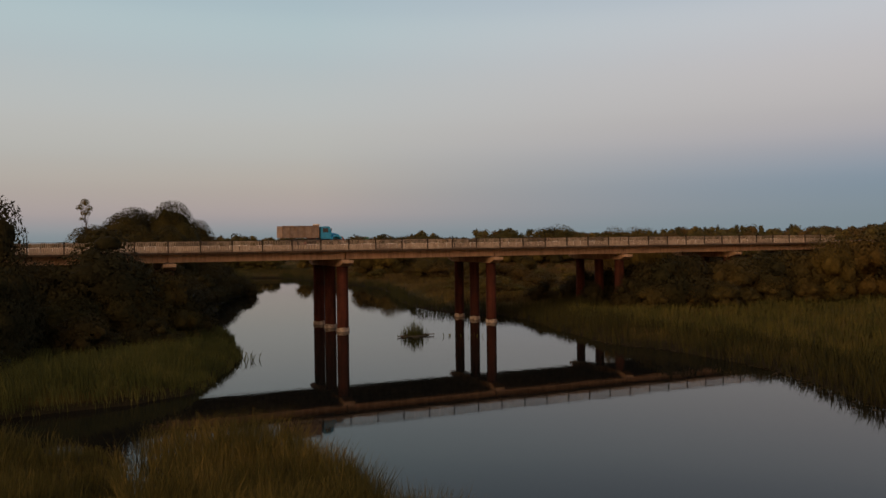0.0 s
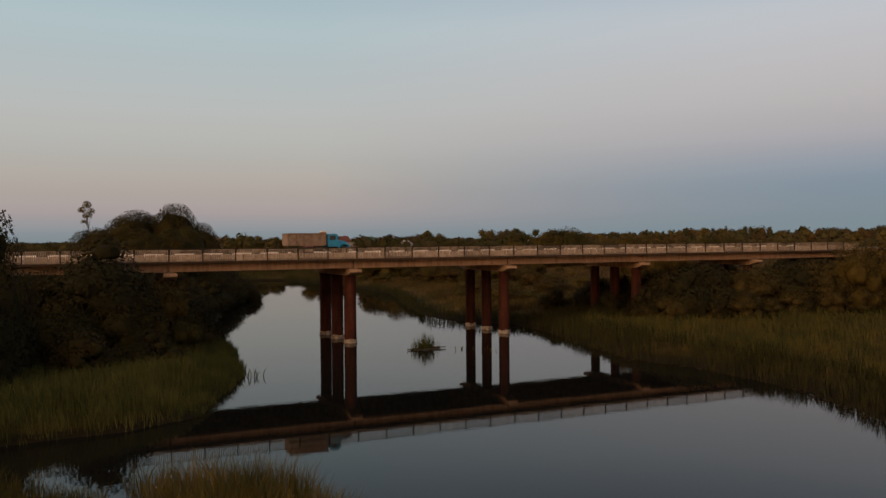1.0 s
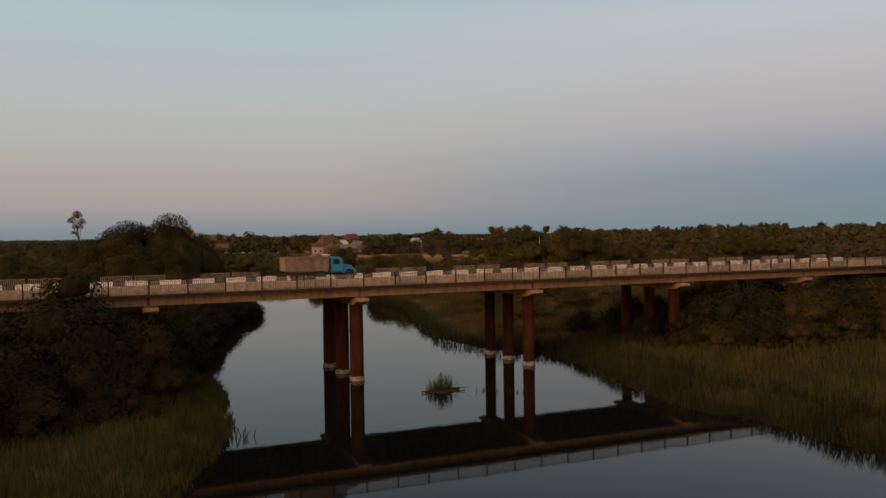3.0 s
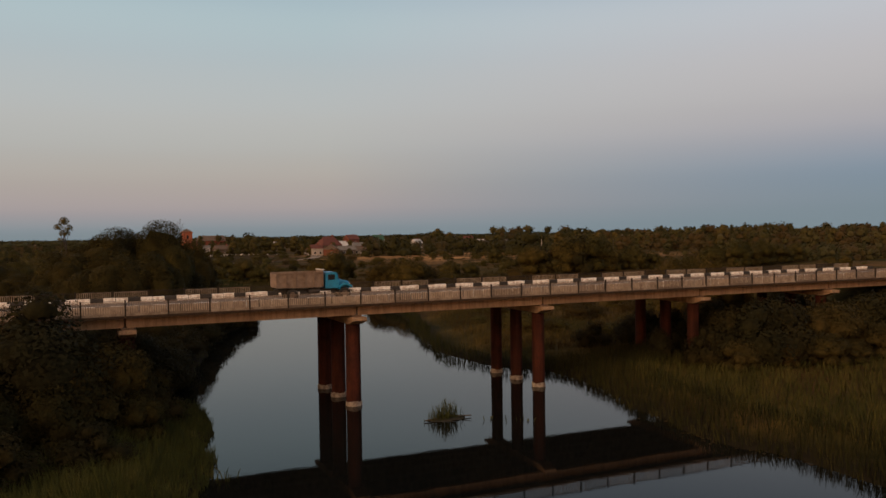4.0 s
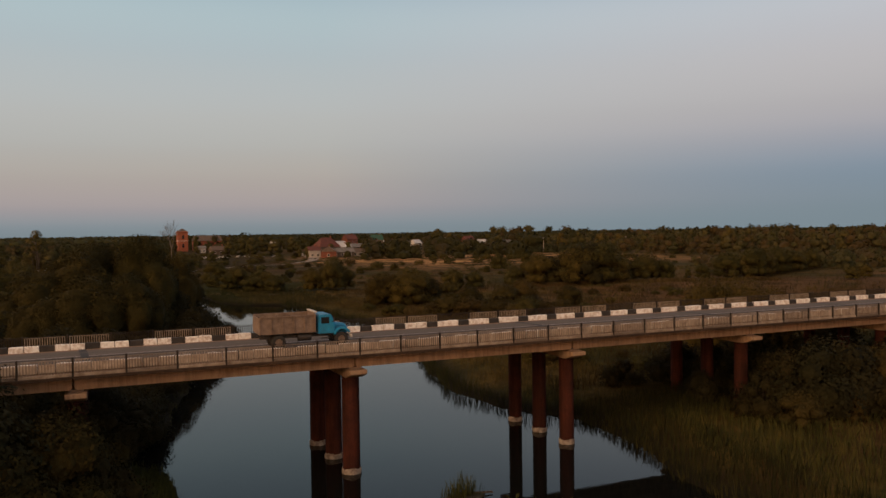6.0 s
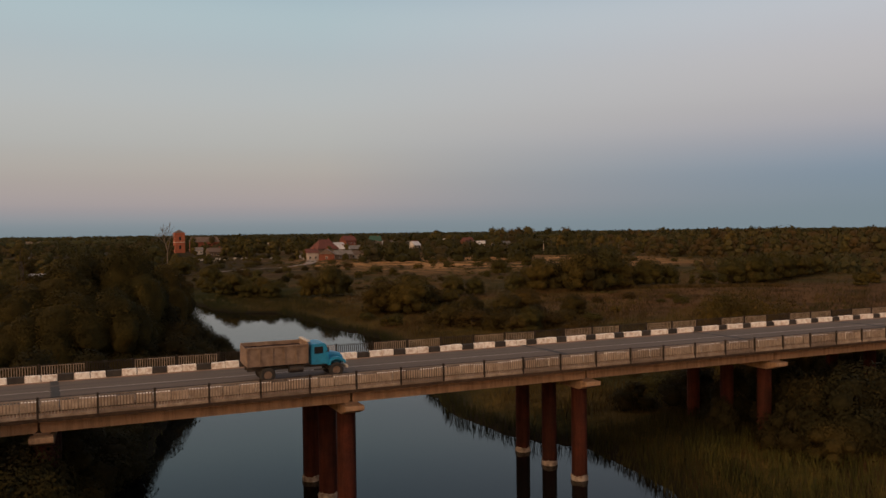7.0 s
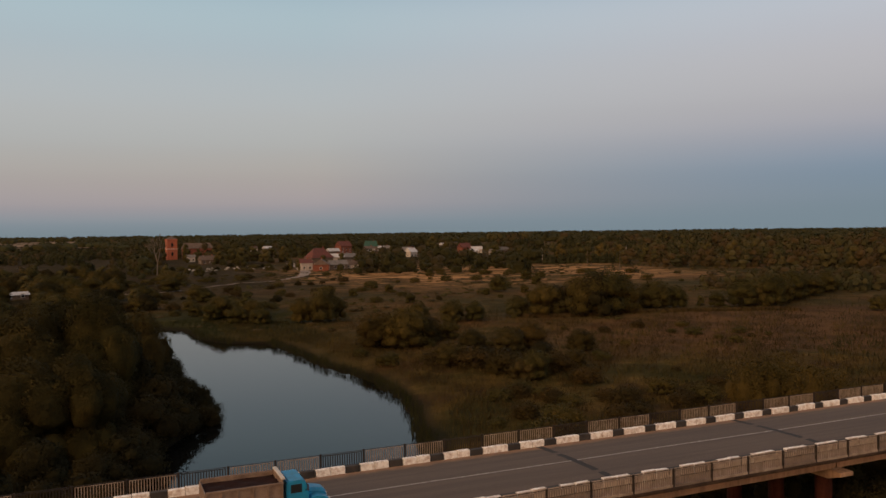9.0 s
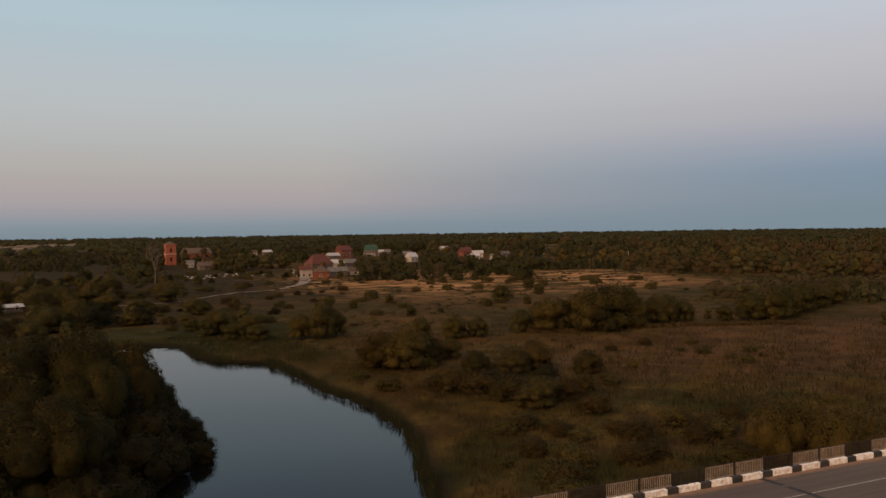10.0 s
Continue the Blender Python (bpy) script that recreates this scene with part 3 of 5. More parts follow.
def build_panel(mat, label):
    ob = thing("railing_panel", label, "railing", "railing panels of the bridge")
    part("post", boxed(-0.06, 0.06, -0.06, 0.06, 0, 1.17, bevel=0.015), POST_DARK, ob, "dark square post")
    part("handrail", boxed(0.061, 2.939, -0.035, 0.035, 1.10, 1.124, bevel=0.006), POST_DARK, ob, "thin dark steel handrail")
    part("top_rail", boxed(0.13, 2.87, -0.03, 0.03, 1.0, 1.045, bevel=0.01), mat, ob)
    part("bottom_rail", boxed(0.061, 2.939, -0.05, 0.05, 0.0, 0.17, bevel=0.012), mat, ob)
    bal = mesh_of("baluster", boxed(-0.03, 0.03, -0.016, 0.016, 0.171, 0.999), mat)
    for i in range(17):
        b = new("baluster", bal)
        b.parent = ob
        b.matrix_basis = pose(0.17 + i * 0.166, 0, 0)
    return ob


LIGHT_PANEL = build_panel(RAIL_WHITE, "flaking white concrete railing panel between dark posts")
GREY_PANEL = build_panel(RAIL_GREY, "grey unpainted railing panel between dark posts")
DARK_PANEL = build_panel(POST_DARK, "dark painted railing panel between dark posts")
used = set()
for y in (-0.82, 11.9):
    for n in range(-12, 24):
        grey = n % 3 == (1 if y < 0 else 1)
        src = (GREY_PANEL if y < 0 else DARK_PANEL) if grey else LIGHT_PANEL
        m = pose(3 * n + 0.2 + (0 if y < 0 else -0.75), y, 8.62, random.uniform(-0.7, 0.7), 0, random.uniform(-0.25, 0.25))
        if y > 5:
            m = m @ Matrix.Diagonal((1, 1, 0.965, 1))      # the far railing is a little lower
        if src in used:
            copy_thing(src, m @ Matrix.Diagonal([1 / v for v in src.scale] + [1]))
        else:
            src.matrix_basis = m
            used.add(src)

# ---- reeds and grass ----
rng = np.random.default_rng(7)


def blades(name, x, y, tall, width, material, label, category, lean=0.35, z=None, crisp=False):
    """Many bent blades, each three triangles, standing on the ground."""
    n = len(x)
    z = height(x, y) - 0.05 if z is None else z
    a, b = rng.uniform(0, 6.283, n), rng.uniform(0, 6.283, n)
    wx, wy = np.cos(a) * width, np.sin(a) * width
    lx, ly = np.cos(b) * tall * lean * rng.uniform(0.2, 1, n), np.sin(b) * tall * lean * rng.uniform(0.2, 1, n)
    co = np.zeros((n, 5, 3))
    co[:, 0] = np.stack([x - wx / 2, y - wy / 2, z], -1)
    co[:, 1] = np.stack([x + wx / 2, y + wy / 2, z], -1)
    co[:, 2] = np.stack([x - wx / 2 + lx * 0.35, y - wy / 2 + ly * 0.35, z + tall * 0.6], -1)
    co[:, 3] = np.stack([x + wx / 2 + lx * 0.35, y + wy / 2 + ly * 0.35, z + tall * 0.6], -1)
    co[:, 4] = np.stack([x + lx, y + ly, z + tall], -1)
    turned = (np.cross(co[:, 1] - co[:, 0], co[:, 2] - co[:, 0]) * (0, -1, 0.4)).sum(1) < 0
    co[turned] = co[turned][:, (1, 0, 3, 2, 4)]
    i = np.arange(n)[:, None] * 5
    tri = np.concatenate([i + (0, 1, 3), i + (0, 3, 2), i + (2, 3, 4)], 1).reshape(-1, 3)
    soft = unit(np.stack([np.cos(b) * 0.35, np.sin(b) * 0.35 - 0.45, np.full(n, 0.7)], -1) + rng.normal(0, 0.18, (n, 3)))
    me = soup(name, co.reshape(-1, 3), tri, None if crisp else np.repeat(soft, 5, 0))
    me.materials.append(material)
    return tagged(new(name, me), label, category, kind="stuff")


def scatter(n, x0, x1, y0, y1, keep):
    x, y = rng.uniform(x0, x1, n), rng.uniform(y0, y1, n)
    k = keep(x, y, inside(x, y))
    return x[k], y[k]


def reed_bed(n, x0, x1, y0, y1, keep, tall, label, width=0.036, lean=0.45, mat=None, crisp=False, edge=0.55):
    x, y = scatter(n, x0, x1, y0, y1, keep)
    tall = tall * np.clip(edge - inside(x, y) / 8, edge, 1.0)
    clump = 0.8 + 0.28 * wobble(x, y, 0.7, 4.0) + 0.15 * wobble(x, y, 2.3, 1.0)
    blades("reeds", x, y, tall * clump * rng.uniform(0.65, 1.15, len(x)), width * rng.uniform(0.7, 1.4, len(x)), mat or REED, label, "reeds", lean, crisp=crisp)


reed_bed(76000, -48, -12, -37, 6, lambda x, y, s: (s < 0.45) & (s > -26) & (rng.random(len(x)) < np.clip(1.1 + s / 30, 0.3, 1)), 1.8, "dense olive reed bed along the near river bank", mat=REED)
reed_bed(100000, 20, 112, -66, 2, lambda x, y, s: (s < -4.5 + 1.5 * wobble(x, y, 0.5)) & (s > -70) & (rng.random(len(x)) < np.clip(1.1 + s / 60, 0.25, 1)), 1.4, "wide bed of olive green reeds on the flat bank", mat=PALE_REED)
reed_bed(36000, 10, 38, -66, 10, lambda x, y, s: (s < 0.7) & (s > np.where(y > 0, -14, -6)), 1.6, "dark low reeds along the waterline", mat=DARK_SEDGE, edge=0.85)
reed_bed(64000, -24, -12, -92, -39, lambda x, y, s: (s < 0.3) & (rng.random(len(x)) < np.clip((y + 92) / 10, 0, 0.9)), 2.5, "tall grassy reeds on the foreground bank", 0.02, 0.55, REED_TAN, True, 0.8)
reed_bed(42000, -39, -23.2, -68, -39, lambda x, y, s: (s < 0.3) & (rng.random(len(x)) < np.clip((x + 39) / 4, 0, 1) * np.clip((y + 68) / 6, 0, 1)) & (rng.random(len(x)) < 0.9), 1.5, "lower reeds beside a narrow inlet", 0.02, 0.55, REED_TAN, True)
reed_bed(52000, 10, 40, 6, 182, lambda x, y, s: (s < 0.5) & (s > -1.5), 1.9, "dark olive reeds fringing the upper river", 0.05, mat=DARK_SEDGE, edge=1.0)
reed_bed(36000, 16, 62, 6, 182, lambda x, y, s: (s < -3) & (s > -17 - 6 * wobble(x, y, 0.1)), 1.2, "golden olive grass behind the upper reeds", mat=GOLD_GRASS)
reed_bed(20000, -30, 36, 130, 215, lambda x, y, s: (s < 0.5) & (s > -24), 1.5, "low green sedge round the head of the pool", mat=GREEN_SEDGE)
reed_bed(9000, -18, 6, 0, 165, lambda x, y, s: (s < 0.4) & (s > -4), 1.2, "short reeds under the bank trees")
for mat, seed, label in ((SEDGE, 0.0, "rough brown meadow grass in tussocks"), (MEADOW, 5.0, "olive, gold and russet tussocks in the meadow")):
    gx_, gy_ = scatter(130000 if mat == SEDGE else 190000, 20, 210, 14, 200, lambda x, y, s: (s < -5) & (wobble(x, y, 0.35, seed) + 0.6 * wobble(x, y, 1.1, seed + 1) > 0.05) & (rng.random(len(x)) < np.clip(1.4 - np.hypot(x - 30, y - 20) / 130, 0.1, 1)))
    blades("grass", gx_, gy_, rng.uniform(0.4, 1.1, len(gx_)), rng.uniform(0.05, 0.11, len(gx_)), mat, label, "grass", 0.7)

# pale grass along the edge of the russet field
bx = 90 + 70 * rng.random(9000) ** 1.4
by = np.interp(bx, [88, 93, 113, 136, 157, 169, 176], [141, 139, 133.7, 130.4, 120, 103, 98]) + rng.normal(0, 0.8, 9000)
blades("grass", bx, by, rng.uniform(0.5, 1.2, 9000), rng.uniform(0.08, 0.14, 9000), DRYGRASS, "pale dry grass along the field edge", "grass", 0.5)

# floating leaves along the right waterline
ly = rng.uniform(-52, -10, 420)
lx = np.interp(ly, RIGHT[:, 0], RIGHT[:, 1]) - rng.exponential(0.4, 420)
ok = (inside(lx, ly) > 0.15) & (wobble(lx, ly, 0.5, 3.0) > -0.1)
lx, ly = lx[ok], ly[ok]
ang = np.arange(6) * 1.0472
pad = rng.uniform(0.05, 0.15, len(lx))[:, None]
pads = np.stack([lx[:, None] + np.cos(ang) * pad, ly[:, None] + np.sin(ang) * pad, np.full((len(lx), 6), WATER_Z + 0.012)], -1)
me = soup("floating_leaves", pads.reshape(-1, 3), np.arange(len(lx) * 6).reshape(-1, 6))
me.materials.append(SEDGE)
tagged(new("floating_leaves", me), "small pale leaves floating along the waterline", "floating leaves", kind="stuff")

# a tuft of rushes with driftwood in mid-stream
islet = thing("rush_islet", "tuft of green rushes on a mud islet with driftwood", "islet", at=pose(5.0, -7.2, WATER_Z))
bm = bmesh.new()
bmesh.ops.create_icosphere(bm, subdivisions=3, radius=1.0)
for v in bm.verts:
    k = 1 + 0.25 * noise.noise(v.co * 2.1)
    v.co = Vector((v.co.x * 1.5 * k, v.co.y * 0.75 * k, v.co.z * 0.16 * k))
part("mud", bm, worn("wet_mud", (0.045, 0.04, 0.024), (0.02, 0.018, 0.012), scale=3), islet)
bm = bmesh.new()
tube(bm, (-1.9, -0.1, 0.10), (0.2, 0.15, 0.2), 0.05, 0.08, 7)
tube(bm, (0.2, 0.15, 0.2), (2.1, 0.0, 0.12), 0.08, 0.04, 7)
tube(bm, (1.0, 0.1, 0.15), (1.9, -0.5, 0.22), 0.04, 0.02, 6)
part("driftwood", bm, BARK, islet, "grey driftwood branch")
n = 240
ax, ay = rng.normal(-0.2, 0.6, n), rng.normal(0, 0.28, n)
rush = blades("rush_tuft", ax, ay, rng.uniform(0.45, 1.6, n) * np.clip(1.2 - np.abs(ax) * 0.45, 0.35, 1.2), np.full(n, 0.04), REED, "upright green rushes", "", 0.35, z=np.full(n, 0.05))
rush.parent = islet
for px, py, num in ((8.4, -8.8, 8), (9.8, -10.4, 7), (-13.0, -15.6, 14)):
    lx, ly = px + rng.normal(0, 0.55, num), py + rng.normal(0, 0.4, num)
    blades("water_plants", lx, ly, rng.uniform(0.2, 0.5 if px > 0 else 1.0, num), np.full(num, 0.06), REED, "few leaning water plants in the stream", "water plants", 0.8, z=np.full(num, WATER_Z - 0.03))

# ---- trees and bushes ----


def ico(sub):
    bm = bmesh.new()
    bmesh.ops.create_icosphere(bm, subdivisions=sub, radius=1.0)
    co = np.array([v.co[:] for v in bm.verts])
    tri = np.array([[v.index for v in f.verts] for f in bm.faces])
    bm.free()
    return co, tri


ICO0, ICO1 = ico(1), ico(2)


def on_sphere(r, n, down=-0.6):
    """Directions over a sphere, few of them pointing far down."""
    d = unit(r.normal(size=(n, 3)))
    d[:, 2] = np.where(d[:, 2] < down, -d[:, 2], d[:, 2])
    return d


def hearts(centres, radii, seed_dirs, ball, r, rough=0.16):
    """Lumpy leaf masses, one at each centre, with soft outward normals."""
    bco, btri = ball
    k = len(centres)
    own = np.arange(k)[:, None]
    wob = 1 + 0.12 * np.sin(bco[None, :, 0] * 5 + own) * np.sin(bco[None, :, 1] * 4 + own * 2) + r.uniform(-rough, rough, (k, len(bco)))
    co = centres[:, None] + bco[None] * radii[:, None] * wob[..., None]
    nr = unit(np.tile(bco, (k, 1)) + np.repeat(seed_dirs, len(bco), 0))
    faces = (btri[None] + (np.arange(k) * len(bco))[:, None, None]).reshape(-1, 3)
    return co.reshape(-1, 3), faces, nr


def crown_mesh(lobes, count, size, seed, core=0.62, puffs=0, loose=0.86):
    """A crown: domes of foliage (x, y, z, rx, ry, rz) dense at heart, with leaf sprays gathered in puffs over their outer sides."""
    r = np.random.default_rng(seed)
    lobes = np.asarray(lobes, float)
    heart = lobes[:, :3].mean(0) - (0, 0, lobes[:, 5].mean())
    lean = unit(lobes[:, :3] - heart)
    share = (lobes[:, 3] * lobes[:, 5]) ** 1.25
    pick = r.choice(len(lobes), count * 4, p=share / share.sum())
    d = on_sphere(r, count * 4)
    grow, bulge = np.ones(len(pick)), d
    if puffs:
        tips = on_sphere(r, puffs * len(lobes), -0.4).reshape(len(lobes), puffs, 3)
        close = np.einsum("nij,nj->ni", tips[pick], d)
        near = close.max(1)
        grow = 0.80 + 0.24 * np.clip((near - 0.74) / 0.22, 0, 1)
        bulge = unit(d - 0.8 * tips[pick, close.argmax(1)])
    rad = grow * (loose + (1.07 - loose) * r.random(len(pick)))
    c = lobes[pick, :3] + d * lobes[pick, 3:] * rad[:, None]
    deep = (((c[:, None] - lobes[None, :, :3]) / lobes[None, :, 3:]) ** 2).sum(2)
    deep[np.arange(len(pick)), pick] = 9
    keep = np.flatnonzero((deep.min(1) > loose ** 3) & (c[:, 2] > 0.03))[:count]
    c, d, pick, bulge = c[keep], d[keep], pick[keep], bulge[keep]
    n = len(keep)
    nrm = unit(d * 0.8 + lean[pick] * 0.2 + r.normal(size=(n, 3)) * 0.28)
    u = unit(np.cross(nrm, r.normal(size=(n, 3))))
    v = np.cross(nrm, u)
    s = size * r.uniform(0.45, 1.5, n)[:, None]
    tri = np.stack([c - u * s * 0.62, c + u * s * 0.35 + v * s * 0.34, c + u * s * 0.35 - v * s * 0.34 + nrm * s * 0.12], 1)
    soft = unit(d * 0.35 + bulge * 0.7 + lean[pick] * 0.2 + nrm * 0.1)
    co, faces, nr = hearts(lobes[:, :3], lobes[:, 3:] * core, lean * 0.32, ICO1, r)
    return soup("crown", np.concatenate([faced(tri, soft).reshape(-1, 3), co]), np.concatenate([np.arange(n * 3).reshape(-1, 3), faces + n * 3]), np.concatenate([np.repeat(soft, 3, 0), nr]))


def trunk_mesh(h, r, limbs, mat, seed):
    rr = random.Random(seed)
    bm = bmesh.new()
    p, rad = Vector((0, 0, -0.3)), r
    for i in range(4):
        q = p + Vector((rr.uniform(-0.1, 0.1) * h * 0.25, rr.uniform(-0.1, 0.1) * h * 0.25, (h + 0.3) / 4))
        tube(bm, p, q, rad, rad * 0.82, 8 if h > 2 else 5, caps=(i == 0))
        p, rad = q, rad * 0.82
    for t in limbs:
        q = Vector(t)
        base = Vector((0, 0, h * rr.uniform(0.45, 0.95)))
        mid = base.lerp(q, 0.5) + Vector((0, 0, rr.uniform(-0.1, 0.35)))
        tube(bm, base, mid, r * 0.5, r * 0.32, 5, caps=False)
        tube(bm, mid, q, r * 0.32, r * 0.08, 5, caps=False)
    return mesh_of("trunk", bm, mat)


def make_tree(name, label, category, h, rad, lobe_count, leaves, size, leafmat, bark, seed, stem=0.35, slim=False, core=0.72, low=0.45, lobe=0.3, puffs=0, dome=False, loose=0.84):
    """A tree of height h, built at the origin."""
    rr = random.Random(seed)
    lobes = []
    if dome:
        lobes.append((0, 0, h * 0.57, rad * 0.78, rad * 0.78, h * 0.42))
        for i in range(6):
            a = i * 1.047 + rr.uniform(-0.3, 0.3)
            lobes.append((math.cos(a) * rad * 0.56, math.sin(a) * rad * 0.56, h * rr.uniform(0.40, 0.64), rad * rr.uniform(0.40, 0.54), rad * rr.uniform(0.40, 0.54), h * rr.uniform(0.20, 0.27)))
        for i in range(6):
            a = i * 1.047 + rr.uniform(0.2, 0.8)
            lobes.append((math.cos(a) * rad * 0.6, math.sin(a) * rad * 0.6, h * 0.2, rad * 0.4, rad * 0.4, h * 0.2))
    for i in range(0 if dome else lobe_count):
        a, f = i * 2.4 + rr.uniform(-0.4, 0.4), math.sqrt((i + 0.3) / lobe_count)
        if slim:
            z = h * (0.34 + 0.60 * i / lobe_count)
            lr = rad * (1.0 - 0.6 * i / lobe_count) * rr.uniform(0.6, 1.0)
            lobes.append((math.cos(a) * rad * 0.55, math.sin(a) * rad * 0.55, z, lr * 0.8, lr * 0.8, lr * 0.9))
        else:
            lr = rad * lobe * rr.uniform(0.65, 1.3)
            z = h - lr * 0.9 - (f ** 1.8) * h * low * rr.uniform(0.65, 1.2)
            lobes.append((math.cos(a) * rad * f * 0.74, math.sin(a) * rad * f * 0.74, max(z, lr * 0.6), lr * rr.uniform(0.8, 1.3), lr * rr.uniform(0.8, 1.3), lr * rr.uniform(0.75, 1.05)))
            if f > 0.6:
                lobes.append((math.cos(a + 0.5) * rad * f * 0.78, math.sin(a + 0.5) * rad * f * 0.78, max(z - lr * 1.3, lr * 0.5), lr, lr, lr * 0.9))
    tree = thing(name, label, category)
    part("trunk", trunk_mesh(h * stem, 0.02 * h + 0.05, [l[:3] for l in lobes[:7 if h > 7 else 3]], bark, seed), bark, tree)
    part("crown", crown_mesh(lobes, leaves, size, seed, core, puffs, loose), leafmat, tree)
    return tree


KINDS = {
    "willow": [make_tree("willow_tree", "broad olive willow with puffy rounded crown", "tree", 10, 5.0, 7, 18000, 0.2, WILLOW, BARK, 11 + i, core=0.82, puffs=10, dome=True, loose=0.86) for i in range(4)],
    "dark": [make_tree("alder_tree", "dark green leafy tree with a dense crown", "tree", 10, 3.8, 10, 12000, 0.26, SHADY, BARK, 21 + i, core=0.5, low=0.62, lobe=0.56, loose=0.6) for i in range(3)],
    "bush": [make_tree("willow_bush", "low rounded olive willow bush", "bush", 6, 3.7, 8, 7000, 0.22, WILLOW, BARK, 31 + i, 0.25, core=0.58, puffs=12, dome=True, loose=0.66) for i in range(3)],
    "sallow": [make_tree("sallow_bush", "rounded brownish olive sallow bush on the bank", "bush", 6, 3.7, 8, 7000, 0.22, SALLOW, BARK, 111 + i, 0.25, core=0.58, puffs=12, dome=True, loose=0.66) for i in range(3)],
    "dusky": [make_tree("alder_bush", "low dark green leafy bush", "bush", 5, 3.0, 8, 5000, 0.22, SHADY, BARK, 41 + i, 0.25, core=0.5, lobe=0.54, loose=0.55) for i in range(3)],
    "gold": [make_tree("golden_bush", "rounded bush with yellowing autumn leaves", "bush", 8, 4.5, 9, 10000, 0.2, AUTUMN, BARK, 51 + i, 0.3, core=0.58, puffs=14, dome=True, loose=0.66) for i in range(2)],
    "slim": [make_tree("birch_tree", "slender sparse birch with thin foliage", "tree", 12, 1.5, 12, 1100, 0.3, FARWOOD, BIRCH, 61 + i, 0.92, True, core=0.4) for i in range(2)],
    "far": [make_tree("woodland_tree", "leafy woodland tree far off beyond the meadow", "tree", 10, 3.4, 7, 900, 0.62, FARWOOD, BARK, 71 + i, lobe=0.48, low=0.55) for i in range(3)],
    "grove": [make_tree("meadow_tree", "rounded olive tree in a meadow thicket", "tree", 8, 4.3, 8, 7500, 0.28, OLIVE, BARK, 91 + i, 0.25, core=0.55, puffs=12, dome=True, loose=0.62) for i in range(3)],
    "russet": [make_tree("russet_shrub", "loose russet-brown shrub in the meadow", "bush", 3, 2.6, 6, 2600, 0.2, RUSSET, BARK, 101 + i, 0.25, core=0.3, dome=True, loose=0.4) for i in range(2)],
    "shrub": [make_tree("meadow_shrub", "low brownish shrub in the meadow", "bush", 2.4, 2.2, 5, 2000, 0.18, OLIVE, BARK, 81 + i, 0.25, core=0.3, dome=True, loose=0.4) for i in range(3)],
}
BUILT_H = {"willow": 10, "dark": 10, "bush": 6, "sallow": 6, "dusky": 5, "gold": 8, "slim": 12, "far": 10, "grove": 8, "shrub": 2.4, "russet": 3}
placed = set()
prand = random.Random(5)


def plant(kind, x, y, h, wide=1.0):
    """Sets one tree of that kind and height on the ground."""
    own = random.Random(int(x * 131) * 7919 + int(y * 17))
    src = own.choice(KINDS[kind])
    k = h / BUILT_H[kind]
    z = float(height(np.array([x]), np.array([y]))[0])
    m = pose(x, y, max(z, -0.2) - 0.05, 0, 0, own.uniform(0, 360)) @ Matrix.Diagonal((k * wide, k * wide * own.uniform(0.9, 1.1), k, 1))
    if src.name in placed:
        return copy_thing(src, m @ Matrix.Diagonal([1 / v for v in src.scale] + [1]))
    placed.add(src.name)
    src.matrix_basis = m
    return src


# downstream, left of the river, before the bridge
for row in ((-23.8, -4.4, 10.4, 1.15), (-28.3, -5.0, 7.4, 1.0), (-31.0, -15.0, 12.2, 0.6), (-21.0, -3.6, 7.6, 0.7), (-34.5, -7, 9.0, 1), (-40, -12, 10, 1), (-45, -5, 10, 1), (-38, -20, 7.0, 1), (-46, -22, 8, 1.1), (-53, -12, 11, 1), (-31.0, -19.5, 7.5, 0.8)):
    plant("dark", *row)
for row in ((-17.2, -6.5, 3.4), (-22.5, -9.5, 4.8), (-26.5, -12.0, 4.8), (-21.0, -6.6, 5.4)):
    plant("bush", *row, 0.95)
for row in ((-16.1, -2.0, 3.0), (-20.5, 2.0, 5.2), (-33, -24, 4.2), (-25, -15.5, 3.6), (-20, -13, 3.0)):
    plant("dusky", *row, 1.15)
plant("bush", -19.0, -3.8, 6.4, 0.8)
plant("dusky", -17.2, -2.6, 4.8, 0.8)
plant("dusky", -18.0, 0.2, 6.4, 0.7)
plant("dark", -17.4, 12.8, 7.0, 0.8)
plant("bush", -16.4, 2.5, 4.0, 0.9)
# downstream, right bank
for k, row in enumerate(((41.2, -2.4, 6.6, 0.55), (46.5, -3.5, 5.0, 1.0), (50.8, -3.8, 5.4, 1.0), (54.8, -3.6, 5.8, 1.0), (58.5, -6.5, 6.6, 0.9), (61.5, -8.5, 8.6, 0.8), (67.0, -8.5, 9.0, 0.85), (73, -10, 8.6, 1.0), (80, -9, 8.4, 1.0), (88, -13, 9.0, 1.0), (98, -12, 9, 1.1))):
    plant(("dusky", "sallow", "sallow", "bush", "sallow", "gold", "sallow")[k % 7], *row)
for row in ((39.0, 13.5, 4.4), (44.5, 2.6, 4.4), (50, 14.5, 5.0), (57, 3, 5), (66, 2, 5), (63, 15, 6), (33.0, 14.5, 3.0), (46, 9.5, 3.6), (54, 9, 4)):
    plant("dusky", *row, 1.1)
for i in range(12):
    plant(prand.choice(("sallow", "sallow", "dusky")), 39.5 + i * 2.6 + prand.uniform(-0.8, 0.8), -3.0 + prand.uniform(-1.6, 0.4) - i * 0.2, prand.uniform(5.4, 6.8), 1.0)
